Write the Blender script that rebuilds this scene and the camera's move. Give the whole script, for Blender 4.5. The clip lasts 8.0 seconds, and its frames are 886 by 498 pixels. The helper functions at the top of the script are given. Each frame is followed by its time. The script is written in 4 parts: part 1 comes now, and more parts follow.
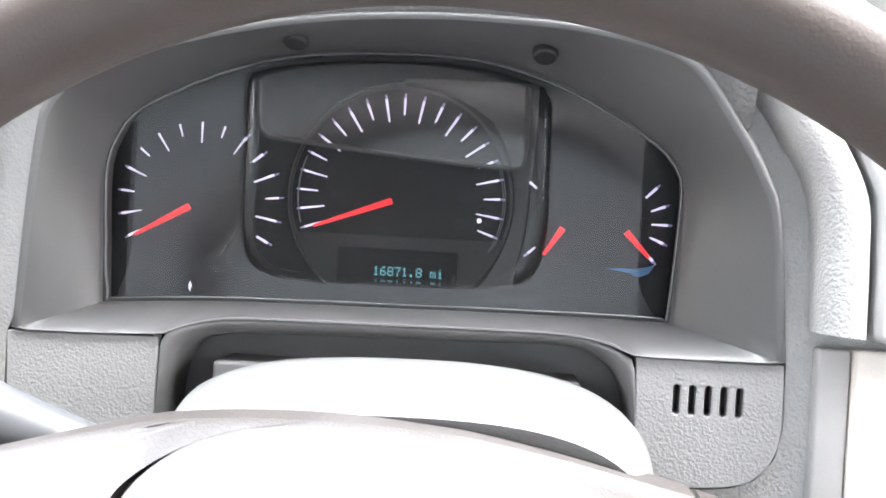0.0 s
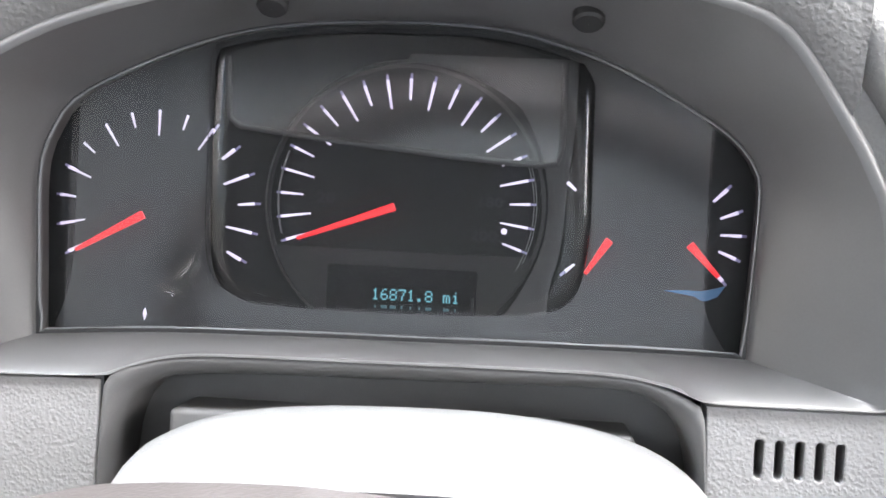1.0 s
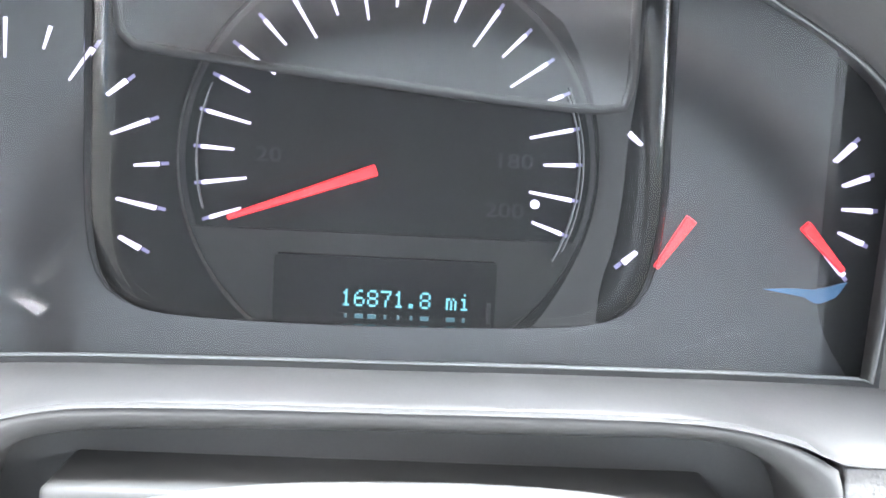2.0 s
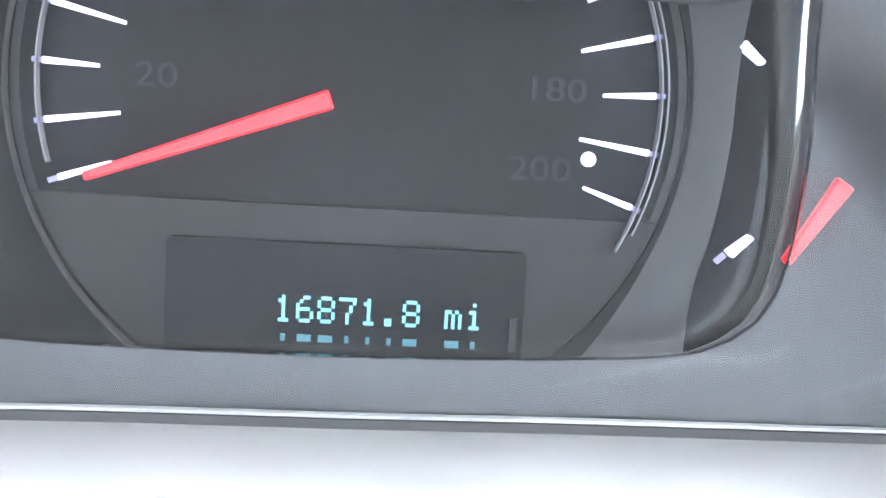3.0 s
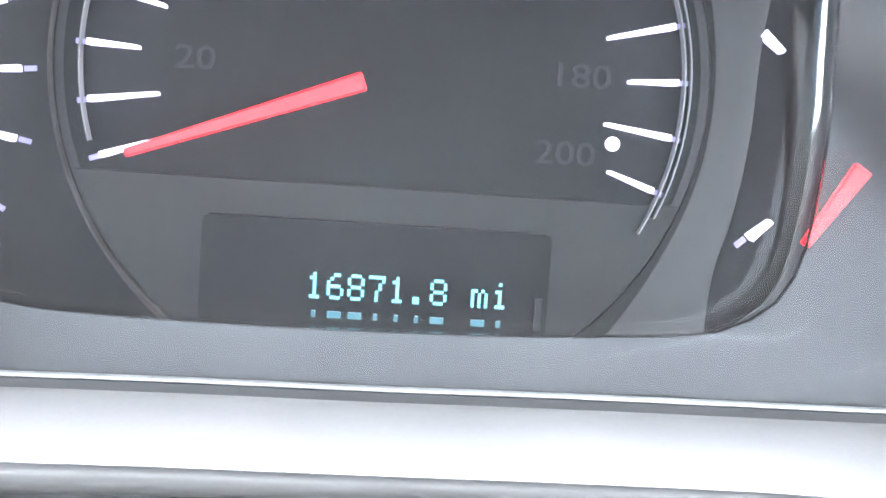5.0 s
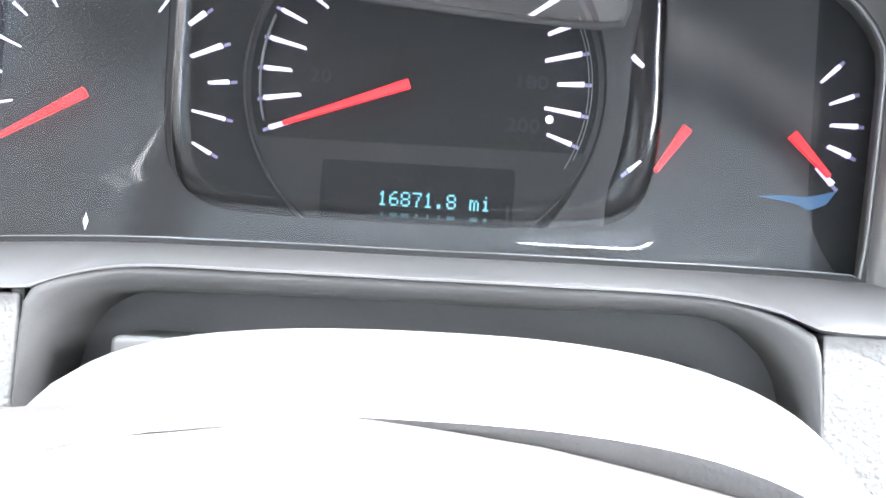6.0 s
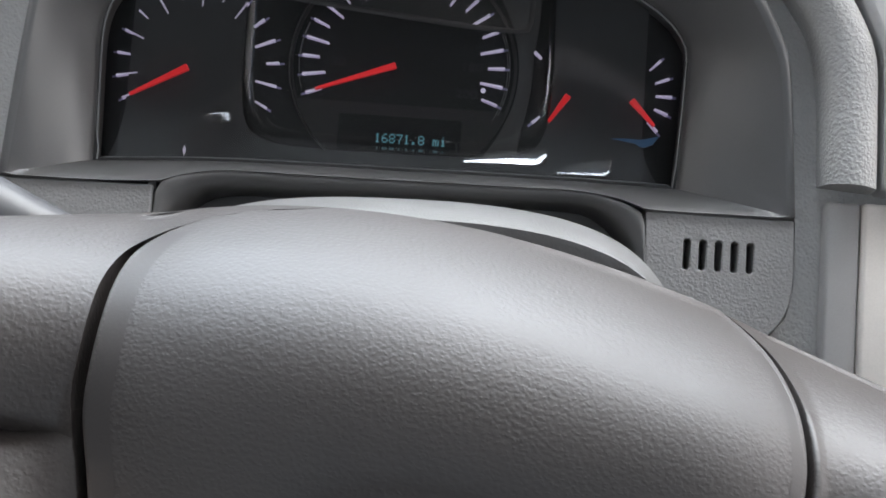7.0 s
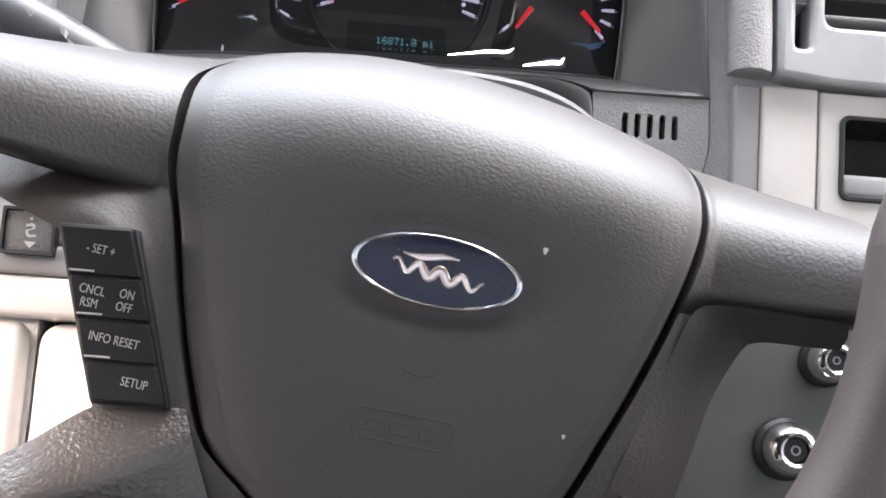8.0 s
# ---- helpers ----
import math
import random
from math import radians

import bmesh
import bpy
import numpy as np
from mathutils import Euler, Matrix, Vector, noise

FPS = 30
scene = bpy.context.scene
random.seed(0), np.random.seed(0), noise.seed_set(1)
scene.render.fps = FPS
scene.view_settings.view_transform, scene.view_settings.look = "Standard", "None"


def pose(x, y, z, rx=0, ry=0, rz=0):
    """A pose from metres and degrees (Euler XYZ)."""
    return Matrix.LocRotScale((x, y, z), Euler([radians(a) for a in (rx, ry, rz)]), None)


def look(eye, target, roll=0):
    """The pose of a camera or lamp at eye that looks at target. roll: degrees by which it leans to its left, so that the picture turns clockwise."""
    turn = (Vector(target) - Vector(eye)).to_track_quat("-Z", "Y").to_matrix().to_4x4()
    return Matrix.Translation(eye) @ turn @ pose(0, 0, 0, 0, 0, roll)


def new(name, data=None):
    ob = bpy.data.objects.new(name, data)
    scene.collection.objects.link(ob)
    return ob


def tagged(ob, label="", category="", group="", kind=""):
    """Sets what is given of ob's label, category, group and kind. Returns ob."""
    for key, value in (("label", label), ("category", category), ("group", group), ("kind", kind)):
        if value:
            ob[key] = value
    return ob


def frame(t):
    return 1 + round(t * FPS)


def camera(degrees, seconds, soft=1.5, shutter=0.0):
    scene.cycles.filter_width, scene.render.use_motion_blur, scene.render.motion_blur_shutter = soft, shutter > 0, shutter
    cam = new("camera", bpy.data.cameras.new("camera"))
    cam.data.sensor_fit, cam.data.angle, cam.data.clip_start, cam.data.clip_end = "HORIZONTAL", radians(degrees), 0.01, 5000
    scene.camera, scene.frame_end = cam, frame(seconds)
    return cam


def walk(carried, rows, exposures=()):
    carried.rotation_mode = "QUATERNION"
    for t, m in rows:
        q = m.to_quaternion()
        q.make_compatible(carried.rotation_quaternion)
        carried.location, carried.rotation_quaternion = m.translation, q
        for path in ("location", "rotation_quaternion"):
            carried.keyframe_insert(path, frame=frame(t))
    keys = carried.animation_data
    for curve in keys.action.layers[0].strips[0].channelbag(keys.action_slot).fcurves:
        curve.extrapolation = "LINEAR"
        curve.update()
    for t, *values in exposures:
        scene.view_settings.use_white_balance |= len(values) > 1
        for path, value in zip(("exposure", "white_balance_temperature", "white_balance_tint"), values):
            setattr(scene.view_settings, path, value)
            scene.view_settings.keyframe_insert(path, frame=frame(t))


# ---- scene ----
# Dash frame: x to the right, y towards the windscreen, z up along the gauge face; CAR leans the dashboard, wheel and path back.
LEAN = -10.0
CAR = Matrix.Rotation(radians(LEAN), 4, "X")

cam = camera(44.0, 8.0, soft=1.7)
PATH = [
    (0, (0.0458, -0.4843, -0.0092), (-0.0591, 1.5124, -0.0586), 3.14),
    (0.5, (0.0425, -0.4565, -0.0074), (-0.0600, 1.5406, -0.0414), 3.18),
    (1, (0.0398, -0.3875, -0.0090), (-0.0910, 1.6079, -0.0411), 2.93),
    (1.5, (0.0182, -0.3249, -0.0082), (-0.0098, 1.6742, -0.0594), 3.33),
    (2, (-0.0004, -0.2616, 0.0090), (0.1069, 1.7237, -0.2076), 3.03),
    (2.2, (-0.0030, -0.2353, 0.0167), (0.1260, 1.7374, -0.2860), 3.00),
    (3.3, (0.0059, -0.1413, -0.0102), (0.1215, 1.8425, -0.2363), 3.56),
    (3.5, (0.0039, -0.1321, -0.0105), (0.1097, 1.8524, -0.2354), 3.65),
    (4, (0.0029, -0.1313, -0.0093), (0.0916, 1.8520, -0.2511), 3.81),
    (4.2, (0.0003, -0.1308, -0.0121), (0.1135, 1.8524, -0.2446), 3.83),
    (5.3, (0.0024, -0.1943, -0.0116), (0.0971, 1.7975, -0.1666), 3.84),
    (5.5, (-0.0022, -0.2167, -0.0189), (0.1299, 1.7763, -0.1212), 3.67),
    (6, (0.0288, -0.3005, -0.0503), (-0.1043, 1.6948, -0.0185), 3.75),
    (6.5, (0.0079, -0.3786, -0.0788), (0.0418, 1.6194, 0.0038), 3.76),
    (7, (0.0236, -0.4711, -0.1212), (0.0210, 1.5210, 0.0568), 4.09),
    (7.5, (0.0222, -0.5540, -0.1735), (0.0427, 1.4278, 0.0954), 4.17),
    (8, (0.0204, -0.5737, -0.2218), (0.0673, 1.4076, 0.0476), 4.15),
]
walk(cam, [(t, CAR @ look(eye, target, roll)) for t, eye, target, roll in PATH],
     exposures=[(0, 3.03, 7000, 14), (0.8, 3.03, 7050, 15), (1.5, 3.42, 6800, 12), (2.2, 4.14, 6650, 11), (3.5, 4.48, 6400, 11), (4.2, 4.5, 6400, 11), (5.5, 4.82, 6600, 12), (6.0, 3.9, 6650, 12), (6.5, 2.28, 6800, 11), (7, 1.45, 6850, 13), (7.5, 1.75, 6850, 16), (8, 2.0, 6950, 18)])

# ---------------------------------------------------------------- light
world = bpy.data.worlds.new("sky")
scene.world = world
world.use_nodes = True
wn = world.node_tree.nodes
wl = world.node_tree.links
sky = wn.new("ShaderNodeTexSky")
sky.sky_type = "NISHITA"
sky.sun_disc = False
sky.sun_elevation = radians(70)
sky.sun_rotation = radians(77)
wl.new(sky.outputs["Color"], wn["Background"].inputs["Color"])
wn["Background"].inputs["Strength"].default_value = 0.06

sun_data = bpy.data.lights.new("sun", "SUN")
sun_data.energy = 1.15
sun_data.angle = radians(40)
sun_data.color = (1.0, 0.96, 0.9)
sun = new("sun", sun_data)
sun.matrix_world = look((0.9, 0.2, 2.6), (0, 0, 0))


# ---------------------------------------------------------------- materials
def node_material(name):
    m = bpy.data.materials.new(name)
    m.use_nodes = True
    return m, m.node_tree.nodes, m.node_tree.links, m.node_tree.nodes["Principled BSDF"]


def plastic(name, colour, rough, grain=0.0, scale=700.0, stains=0.12, stretch=1.0, spec=0.5, relief=0.25):
    """Moulded plastic: two scales of tone, an optional leather grain as relief."""
    m, n, l, b = node_material(name)
    co = n.new("ShaderNodeTexCoord")
    mp = n.new("ShaderNodeMapping")
    mp.inputs["Scale"].default_value = (1, 1, stretch)
    l.new(co.outputs["Object"], mp.inputs["Vector"])
    big = n.new("ShaderNodeTexNoise")
    big.inputs["Scale"].default_value = 22
    big.inputs["Detail"].default_value = 5
    l.new(mp.outputs[0], big.inputs["Vector"])
    fine = n.new("ShaderNodeTexNoise")
    fine.inputs["Scale"].default_value = scale * 1.7
    fine.inputs["Detail"].default_value = 2
    l.new(mp.outputs[0], fine.inputs["Vector"])
    mix = n.new("ShaderNodeMath")
    mix.operation = "MULTIPLY_ADD"
    mix.inputs[1].default_value = 0.35
    l.new(fine.outputs["Fac"], mix.inputs[0])
    l.new(big.outputs["Fac"], mix.inputs[2])
    ramp = n.new("ShaderNodeValToRGB")
    c0 = [c * (1 - stains) for c in colour]
    c1 = [min(1, c * (1 + stains)) for c in colour]
    ramp.color_ramp.elements[0].position, ramp.color_ramp.elements[1].position = 0.42, 0.95
    ramp.color_ramp.elements[0].color = (*c0, 1)
    ramp.color_ramp.elements[1].color = (*c1, 1)
    l.new(mix.outputs[0], ramp.inputs["Fac"])
    l.new(ramp.outputs["Color"], b.inputs["Base Color"])
    b.inputs["Specular IOR Level"].default_value = spec
    rr = n.new("ShaderNodeMapRange")
    rr.inputs["To Min"].default_value = max(0.02, rough - 0.07)
    rr.inputs["To Max"].default_value = min(1, rough + 0.07)
    l.new(big.outputs["Fac"], rr.inputs["Value"])
    l.new(rr.outputs[0], b.inputs["Roughness"])
    if grain:
        cell = n.new("ShaderNodeTexVoronoi")
        cell.feature = "SMOOTH_F1"
        cell.inputs["Scale"].default_value = scale
        cell.inputs["Randomness"].default_value = 1.0
        warp = n.new("ShaderNodeTexNoise")
        warp.inputs["Scale"].default_value = scale * 0.8
        l.new(mp.outputs[0], warp.inputs["Vector"])
        add = n.new("ShaderNodeVectorMath")
        add.operation = "MULTIPLY_ADD"
        add.inputs[1].default_value = (1.2 / scale,) * 3
        l.new(warp.outputs["Color"], add.inputs[0])
        l.new(mp.outputs[0], add.inputs[2])
        l.new(add.outputs[0], cell.inputs["Vector"])
        bump = n.new("ShaderNodeBump")
        bump.inputs["Strength"].default_value = 1.0
        bump.inputs["Distance"].default_value = grain
        bump.invert = True
        l.new(cell.outputs["Distance"], bump.inputs["Height"])
        l.new(bump.outputs["Normal"], b.inputs["Normal"])
    else:
        bump = n.new("ShaderNodeBump")
        bump.inputs["Strength"].default_value = relief
        bump.inputs["Distance"].default_value = 0.00008
        l.new(fine.outputs["Fac"], bump.inputs["Height"])
        l.new(bump.outputs["Normal"], b.inputs["Normal"])
    return m


def metal(name, colour, rough):
    m, n, l, b = node_material(name)
    b.inputs["Base Color"].default_value = (*colour, 1)
    b.inputs["Metallic"].default_value = 1
    t = n.new("ShaderNodeTexNoise")
    t.inputs["Scale"].default_value = 400
    r = n.new("ShaderNodeMapRange")
    r.inputs["To Min"].default_value = max(0.02, rough - 0.05)
    r.inputs["To Max"].default_value = rough + 0.08
    l.new(t.outputs["Fac"], r.inputs["Value"])
    l.new(r.outputs[0], b.inputs["Roughness"])
    return m


def glow(name, colour, strength, base=(0.5, 0.5, 0.5)):
    m, n, l, b = node_material(name)
    b.inputs["Base Color"].default_value = (*base, 1)
    b.inputs["Emission Color"].default_value = (*colour, 1)
    b.inputs["Emission Strength"].default_value = strength
    m.cycles.emission_sampling = "NONE"
    b.inputs["Roughness"].default_value = 0.4
    return m


def clear_glass(name, ior=1.5, rough=0.01, tint=(1, 1, 1)):
    """A clear pane: light goes straight through, gloss by Fresnel."""
    m = bpy.data.materials.new(name)
    m.use_nodes = True
    n, l = m.node_tree.nodes, m.node_tree.links
    n.remove(n["Principled BSDF"])
    tr = n.new("ShaderNodeBsdfTransparent")
    tr.inputs["Color"].default_value = (*tint, 1)
    gl = n.new("ShaderNodeBsdfGlossy")
    gl.inputs["Roughness"].default_value = rough
    fr = n.new("ShaderNodeFresnel")
    fr.inputs["IOR"].default_value = ior
    mx = n.new("ShaderNodeMixShader")
    l.new(fr.outputs[0], mx.inputs[0])
    l.new(tr.outputs[0], mx.inputs[1])
    l.new(gl.outputs[0], mx.inputs[2])
    l.new(mx.outputs[0], n["Material Output"].inputs["Surface"])
    return m


M_BEZEL = plastic("grey_satin_plastic", (0.076, 0.0745, 0.0745), 0.38, spec=0.75)
# Shade on the lower cream console is put into this grey-green.
M_CONTROL = plastic("shaded_panel_grey", (0.070, 0.0725, 0.066), 0.42)
# Lighter copy of the bezel plastic, standing in for light inside the arch.
M_ARCH = plastic("lightened_grey_plastic", (0.105, 0.1035, 0.103), 0.42)
M_LIP = plastic("pale_grey_edge_plastic", (0.11, 0.109, 0.109), 0.38)
M_GRAIN = plastic("grained_grey_plastic", (0.255, 0.25, 0.25), 0.52, 0.00036, 820)
M_DASH = plastic("grained_dash_vinyl", (0.40, 0.395, 0.385), 0.52, 0.0005, 760)
M_DARKDASH = plastic("dark_grey_vinyl", (0.12, 0.118, 0.117), 0.55, 0.0006, 600)
M_PAD = plastic("grained_wheel_vinyl", (0.0300, 0.0236, 0.0215), 0.57, 0.00015, 720, stretch=1.3, spec=0.95)
M_WHEEL = plastic("grained_wheel_trim", (0.0310, 0.0246, 0.0224), 0.54, 0.00017, 700, spec=0.75)
# Lighter, glossier wheel trim: light falling on the lower spokes is in its colour.
M_LOWSPOKE = plastic("bright_glossy_wheel_vinyl", (0.050, 0.044, 0.042), 0.34, 0.00030, 700, spec=1.0)
M_STRIP = plastic("smooth_wheel_edge", (0.050, 0.044, 0.0425), 0.5)
M_RIM = plastic("wheel_rim_leather", (0.083, 0.065, 0.060), 0.6, 0.00008, 800)
M_SHROUD = plastic("column_cover_plastic", (0.145, 0.145, 0.144), 0.5, 0.0002, 900)
M_BLACK = plastic("matt_black_plastic", (0.012, 0.012, 0.013), 0.55)
# This mask grey also carries the haze that the side lens reflects.
M_SIDE = plastic("hazy_mask_grey", (0.043, 0.0455, 0.0485), 0.6, scale=30, relief=0.0, spec=0.15)
M_FACE = plastic("gauge_face_black", (0.0155, 0.0160, 0.0169), 0.6, scale=30, relief=0.0, spec=0.12)
M_RINGBAND = plastic("gauge_surround_grey", (0.040, 0.0408, 0.042), 0.42, scale=30, relief=0.0, spec=0.25)
M_PLATE = plastic("display_surround_grey", (0.024, 0.0246, 0.025), 0.55, scale=30, relief=0.0, spec=0.15)
M_ARC = plastic("clear_scale_edge", (0.16, 0.165, 0.17), 0.25, relief=0.0)
M_WINDOW = plastic("display_black", (0.013, 0.013, 0.0145), 0.6, scale=30, relief=0.0, spec=0.12)
M_NUMERAL = plastic("unlit_numeral", (0.0235, 0.0248, 0.0265), 0.5, spec=0.15)
M_BUTTON = plastic("soft_black_button", (0.012, 0.012, 0.0135), 0.45, spec=0.25)
M_PRINT = plastic("pale_print", (0.38, 0.38, 0.38), 0.5)
M_CREAM = plastic("cream_plastic", (0.66, 0.615, 0.57), 0.38)
M_TRIMGREY = plastic("warm_grey_trim", (0.3, 0.29, 0.285), 0.42)
M_VENT = plastic("pale_grey_vent_plastic", (0.46, 0.455, 0.45), 0.38)
M_STALK = plastic("grey_stalk_plastic", (0.062, 0.064, 0.069), 0.45, spec=0.5)
M_SEAT = plastic("grey_seat_cloth", (0.07, 0.068, 0.066), 0.85, 0.0005, 400)
M_REAR = plastic("grey_rear_backdrop", (0.40, 0.41, 0.42), 0.9, scale=30, relief=0.0)
M_DOOR = plastic("beige_door_card", (0.45, 0.42, 0.39), 0.6, 0.0004, 500)
M_CARPET = plastic("dark_carpet", (0.04, 0.038, 0.036), 0.95)
M_CHROME = metal("chrome", (0.9, 0.9, 0.91), 0.14)
M_SILVER = metal("pale_pink_silver", (0.82, 0.7, 0.67), 0.28)
M_BLUE = plastic("dark_blue_enamel", (0.004, 0.008, 0.032), 0.15)
M_BLUEMARK = plastic("blue_print", (0.03, 0.12, 0.25), 0.5)
M_TICK = glow("lit_white_tick", (0.66, 0.60, 1.0), 0.105)
M_TIP = plastic("clear_tick_end", (0.22, 0.20, 0.36), 0.4)
M_NEEDLE = glow("lit_red_needle", (1.0, 0.022, 0.034), 0.108, (0.4, 0.01, 0.012))
M_DIGIT = glow("cyan_display_dots", (0.22, 0.78, 0.95), 0.085, (0.02, 0.08, 0.10))
M_DIGITDIM = glow("dim_cyan_display", (0.03, 0.25, 0.32), 0.045, (0.02, 0.05, 0.06))
M_LENS = clear_glass("gauge_lens", 1.55, 0.12)
M_FACET = clear_glass("upper_facet", 1.7, 0.12)
M_PODLENS = clear_glass("centre_lens", 1.23, 0.40)
M_GLINT = clear_glass("glint_foot", 1.5, 0.0)
M_EDGELENS = clear_glass("lens_edge", 1.5, 0.02)
M_GLASS = clear_glass("window_glass", 1.45, 0.0)


# ---------------------------------------------------------------- mesh helpers
def thing(name, label, category, m=None, group="", kind="", base=CAR):
    ob = new(name)
    ob.matrix_world = base @ (m or Matrix())
    return tagged(ob, label, category, group, kind)


def part(name, bm, material, parent, label="", smooth=True, bevel=0.0, angle=35):
    me = bpy.data.meshes.new(name)
    bm.normal_update()
    for f in bm.faces:
        f.smooth = smooth
    bm.to_mesh(me)
    bm.free()
    me.materials.append(material)
    ob = new(name, me)
    ob.parent = parent
    if label:
        tagged(ob, label)
    if bevel:
        b = ob.modifiers.new("bevel", "BEVEL")
        b.width, b.segments, b.limit_method, b.angle_limit = bevel, 3, "ANGLE", radians(angle)
        b.harden_normals = False
    if smooth:
        me.set_sharp_from_angle(angle=radians(angle))
    return ob


def solo(name, bm, material, label, category, kind="", smooth=True, bevel=0.0, group=""):
    ob = part(name, bm, material, None, "", smooth, bevel)
    return tagged(ob, label, category, group, kind)


def plate(outer, holes, y0, y1):
    """A flat plate in the x-z plane with holes, front at y0, back at y1."""
    bm = bmesh.new()
    edges = []
    for loop in (outer, *holes):
        vs = [bm.verts.new((x, y0, z)) for x, z in loop]
        edges += [bm.edges.new((a, b)) for a, b in zip(vs, vs[1:] + vs[:1])]
    bmesh.ops.triangle_fill(bm, use_beauty=True, use_dissolve=False, edges=edges)
    bmesh.ops.recalc_face_normals(bm, faces=bm.faces)
    if bm.faces and bm.faces[0].normal.y > 0:
        bmesh.ops.reverse_faces(bm, faces=bm.faces)
    geo = bmesh.ops.extrude_face_region(bm, geom=list(bm.faces))
    for v in (g for g in geo["geom"] if isinstance(g, bmesh.types.BMVert)):
        v.co.y = y1
    bmesh.ops.recalc_face_normals(bm, faces=bm.faces)
    return bm


def loft(loops, closed=True, caps=False):
    """Quads between loops of equal length."""
    bm = bmesh.new()
    rows = [[bm.verts.new(p) for p in loop] for loop in loops]
    n = len(rows[0])
    for a, b in zip(rows, rows[1:]):
        for i in range(n if closed else n - 1):
            j = (i + 1) % n
            bm.faces.new((a[i], a[j], b[j], b[i]))
    if caps:
        bm.faces.new(rows[0])
        bm.faces.new(rows[-1][::-1])
    bmesh.ops.recalc_face_normals(bm, faces=bm.faces)
    return bm


def rbox(x0, x1, y0, y1, z0, z1, r=0.0, seg=3):
    bm = bmesh.new()
    bmesh.ops.create_cube(bm, size=1)
    for v in bm.verts:
        v.co = ((x0 + x1) / 2 + v.co.x * (x1 - x0), (y0 + y1) / 2 + v.co.y * (y1 - y0), (z0 + z1) / 2 + v.co.z * (z1 - z0))
    if r:
        bmesh.ops.bevel(bm, geom=list(bm.edges), offset=r, segments=seg, profile=0.5, affect="EDGES")
    return bm


def spline(pts, n):
    """n + 1 points of a smooth curve through pts (two or three coordinates), evenly spread."""
    p = [Vector(q) for q in pts]
    p = [p[0] * 2 - p[1]] + p + [p[-1] * 2 - p[-2]]
    fine = []
    for i in range(1, len(p) - 2):
        for k in range(12):
            t = k / 12
            a, b, c, d = p[i - 1:i + 3]
            fine.append(0.5 * (2 * b + (c - a) * t + (2 * a - 5 * b + 4 * c - d) * t * t + (3 * b - a - 3 * c + d) * t ** 3))
    fine.append(p[-2])
    s = [0.0]
    for a, b in zip(fine, fine[1:]):
        s.append(s[-1] + (b - a).length)
    out, k = [], 0
    for i in range(n + 1):
        want = s[-1] * i / n
        while k < len(s) - 2 and s[k + 1] < want:
            k += 1
        f = (want - s[k]) / max(1e-9, s[k + 1] - s[k])
        out.append(tuple(fine[k].lerp(fine[k + 1], min(1, max(0, f)))))
    return out


def rounded(x0, x1, z0, z1, r, n=6):
    """A rectangle with round corners, as a loop of (x, z)."""
    out = []
    for cx, cz, a in ((x1 - r, z1 - r, 0), (x0 + r, z1 - r, 90), (x0 + r, z0 + r, 180), (x1 - r, z0 + r, 270)):
        for k in range(n + 1):
            t = radians(a + 90 * k / n)
            out.append((cx + r * math.cos(t), cz + r * math.sin(t)))
    return out


def circle(cx, cz, r, n=48):
    return [(cx + r * math.cos(2 * math.pi * k / n), cz + r * math.sin(2 * math.pi * k / n)) for k in range(n)]


def lathe(cx, cz, profile, n=72):
    """A ring body about the y axis: profile of (radius, y)."""
    return loft([[(x, y, z) for x, z in circle(cx, cz, r, n)] for r, y in profile])


def sweep(pts, radii, n=14):
    """A tube along pts with a radius (or (side, up) pair) at each."""
    loops = []
    for i, p in enumerate(pts):
        a, b = Vector(pts[max(0, i - 1)]), Vector(pts[min(len(pts) - 1, i + 1)])
        d = (b - a).normalized()
        side = d.cross(Vector((0, 1, 0)))
        side = side.normalized() if side.length > 1e-4 else Vector((1, 0, 0))
        up = side.cross(d).normalized()
        r = radii[i] if isinstance(radii[i], tuple) else (radii[i], radii[i])
        loops.append([tuple(Vector(p) + side * r[0] * math.cos(2 * math.pi * k / n) + up * r[1] * math.sin(2 * math.pi * k / n)) for k in range(n)])
    return loft(loops, caps=True)


def text_part(name, body, size, material, parent, m, depth=0.0002, label="", stretch=1.0):
    cu = bpy.data.curves.new(name, "FONT")
    cu.body, cu.size, cu.extrude = body, size, depth
    cu.align_x, cu.align_y, cu.resolution_u = "CENTER", "CENTER", 3
    tmp = bpy.data.objects.new("tmp", cu)
    scene.collection.objects.link(tmp)
    me = bpy.data.meshes.new_from_object(tmp.evaluated_get(bpy.context.evaluated_depsgraph_get()))
    bpy.data.objects.remove(tmp)
    me.materials.clear()
    me.materials.append(material)
    ob = new(name, me)
    ob.parent = parent
    ob.matrix_local = m @ pose(0, 0, 0, 90) @ Matrix.Diagonal((stretch, 1, 1, 1))
    if label:
        tagged(ob, label)
    return ob


# ---------------------------------------------------------------- the cabin shell
solo("floor", rbox(-0.6, 1.2, -1.18, 0.7, -0.9, -0.86), M_CARPET, "dark carpeted car floor", "floor", "structure")
# Unseen ceiling, sloped and kept dark so upward lens reflections stay black.
solo("ceiling", loft([[(-0.6, -0.32, 0.62), (1.2, -0.32, 0.62), (1.2, -0.32, 0.66), (-0.6, -0.32, 0.66)], [(-0.6, -0.8, 0.56), (1.2, -0.8, 0.56), (1.2, -0.8, 0.66), (-0.6, -0.8, 0.66)], [(-0.6, -1.16, 0.40), (1.2, -1.16, 0.40), (1.2, -1.16, 0.66), (-0.6, -1.16, 0.66)]], caps=True), M_SEAT, "dark grey cloth headlining", "ceiling", "structure")
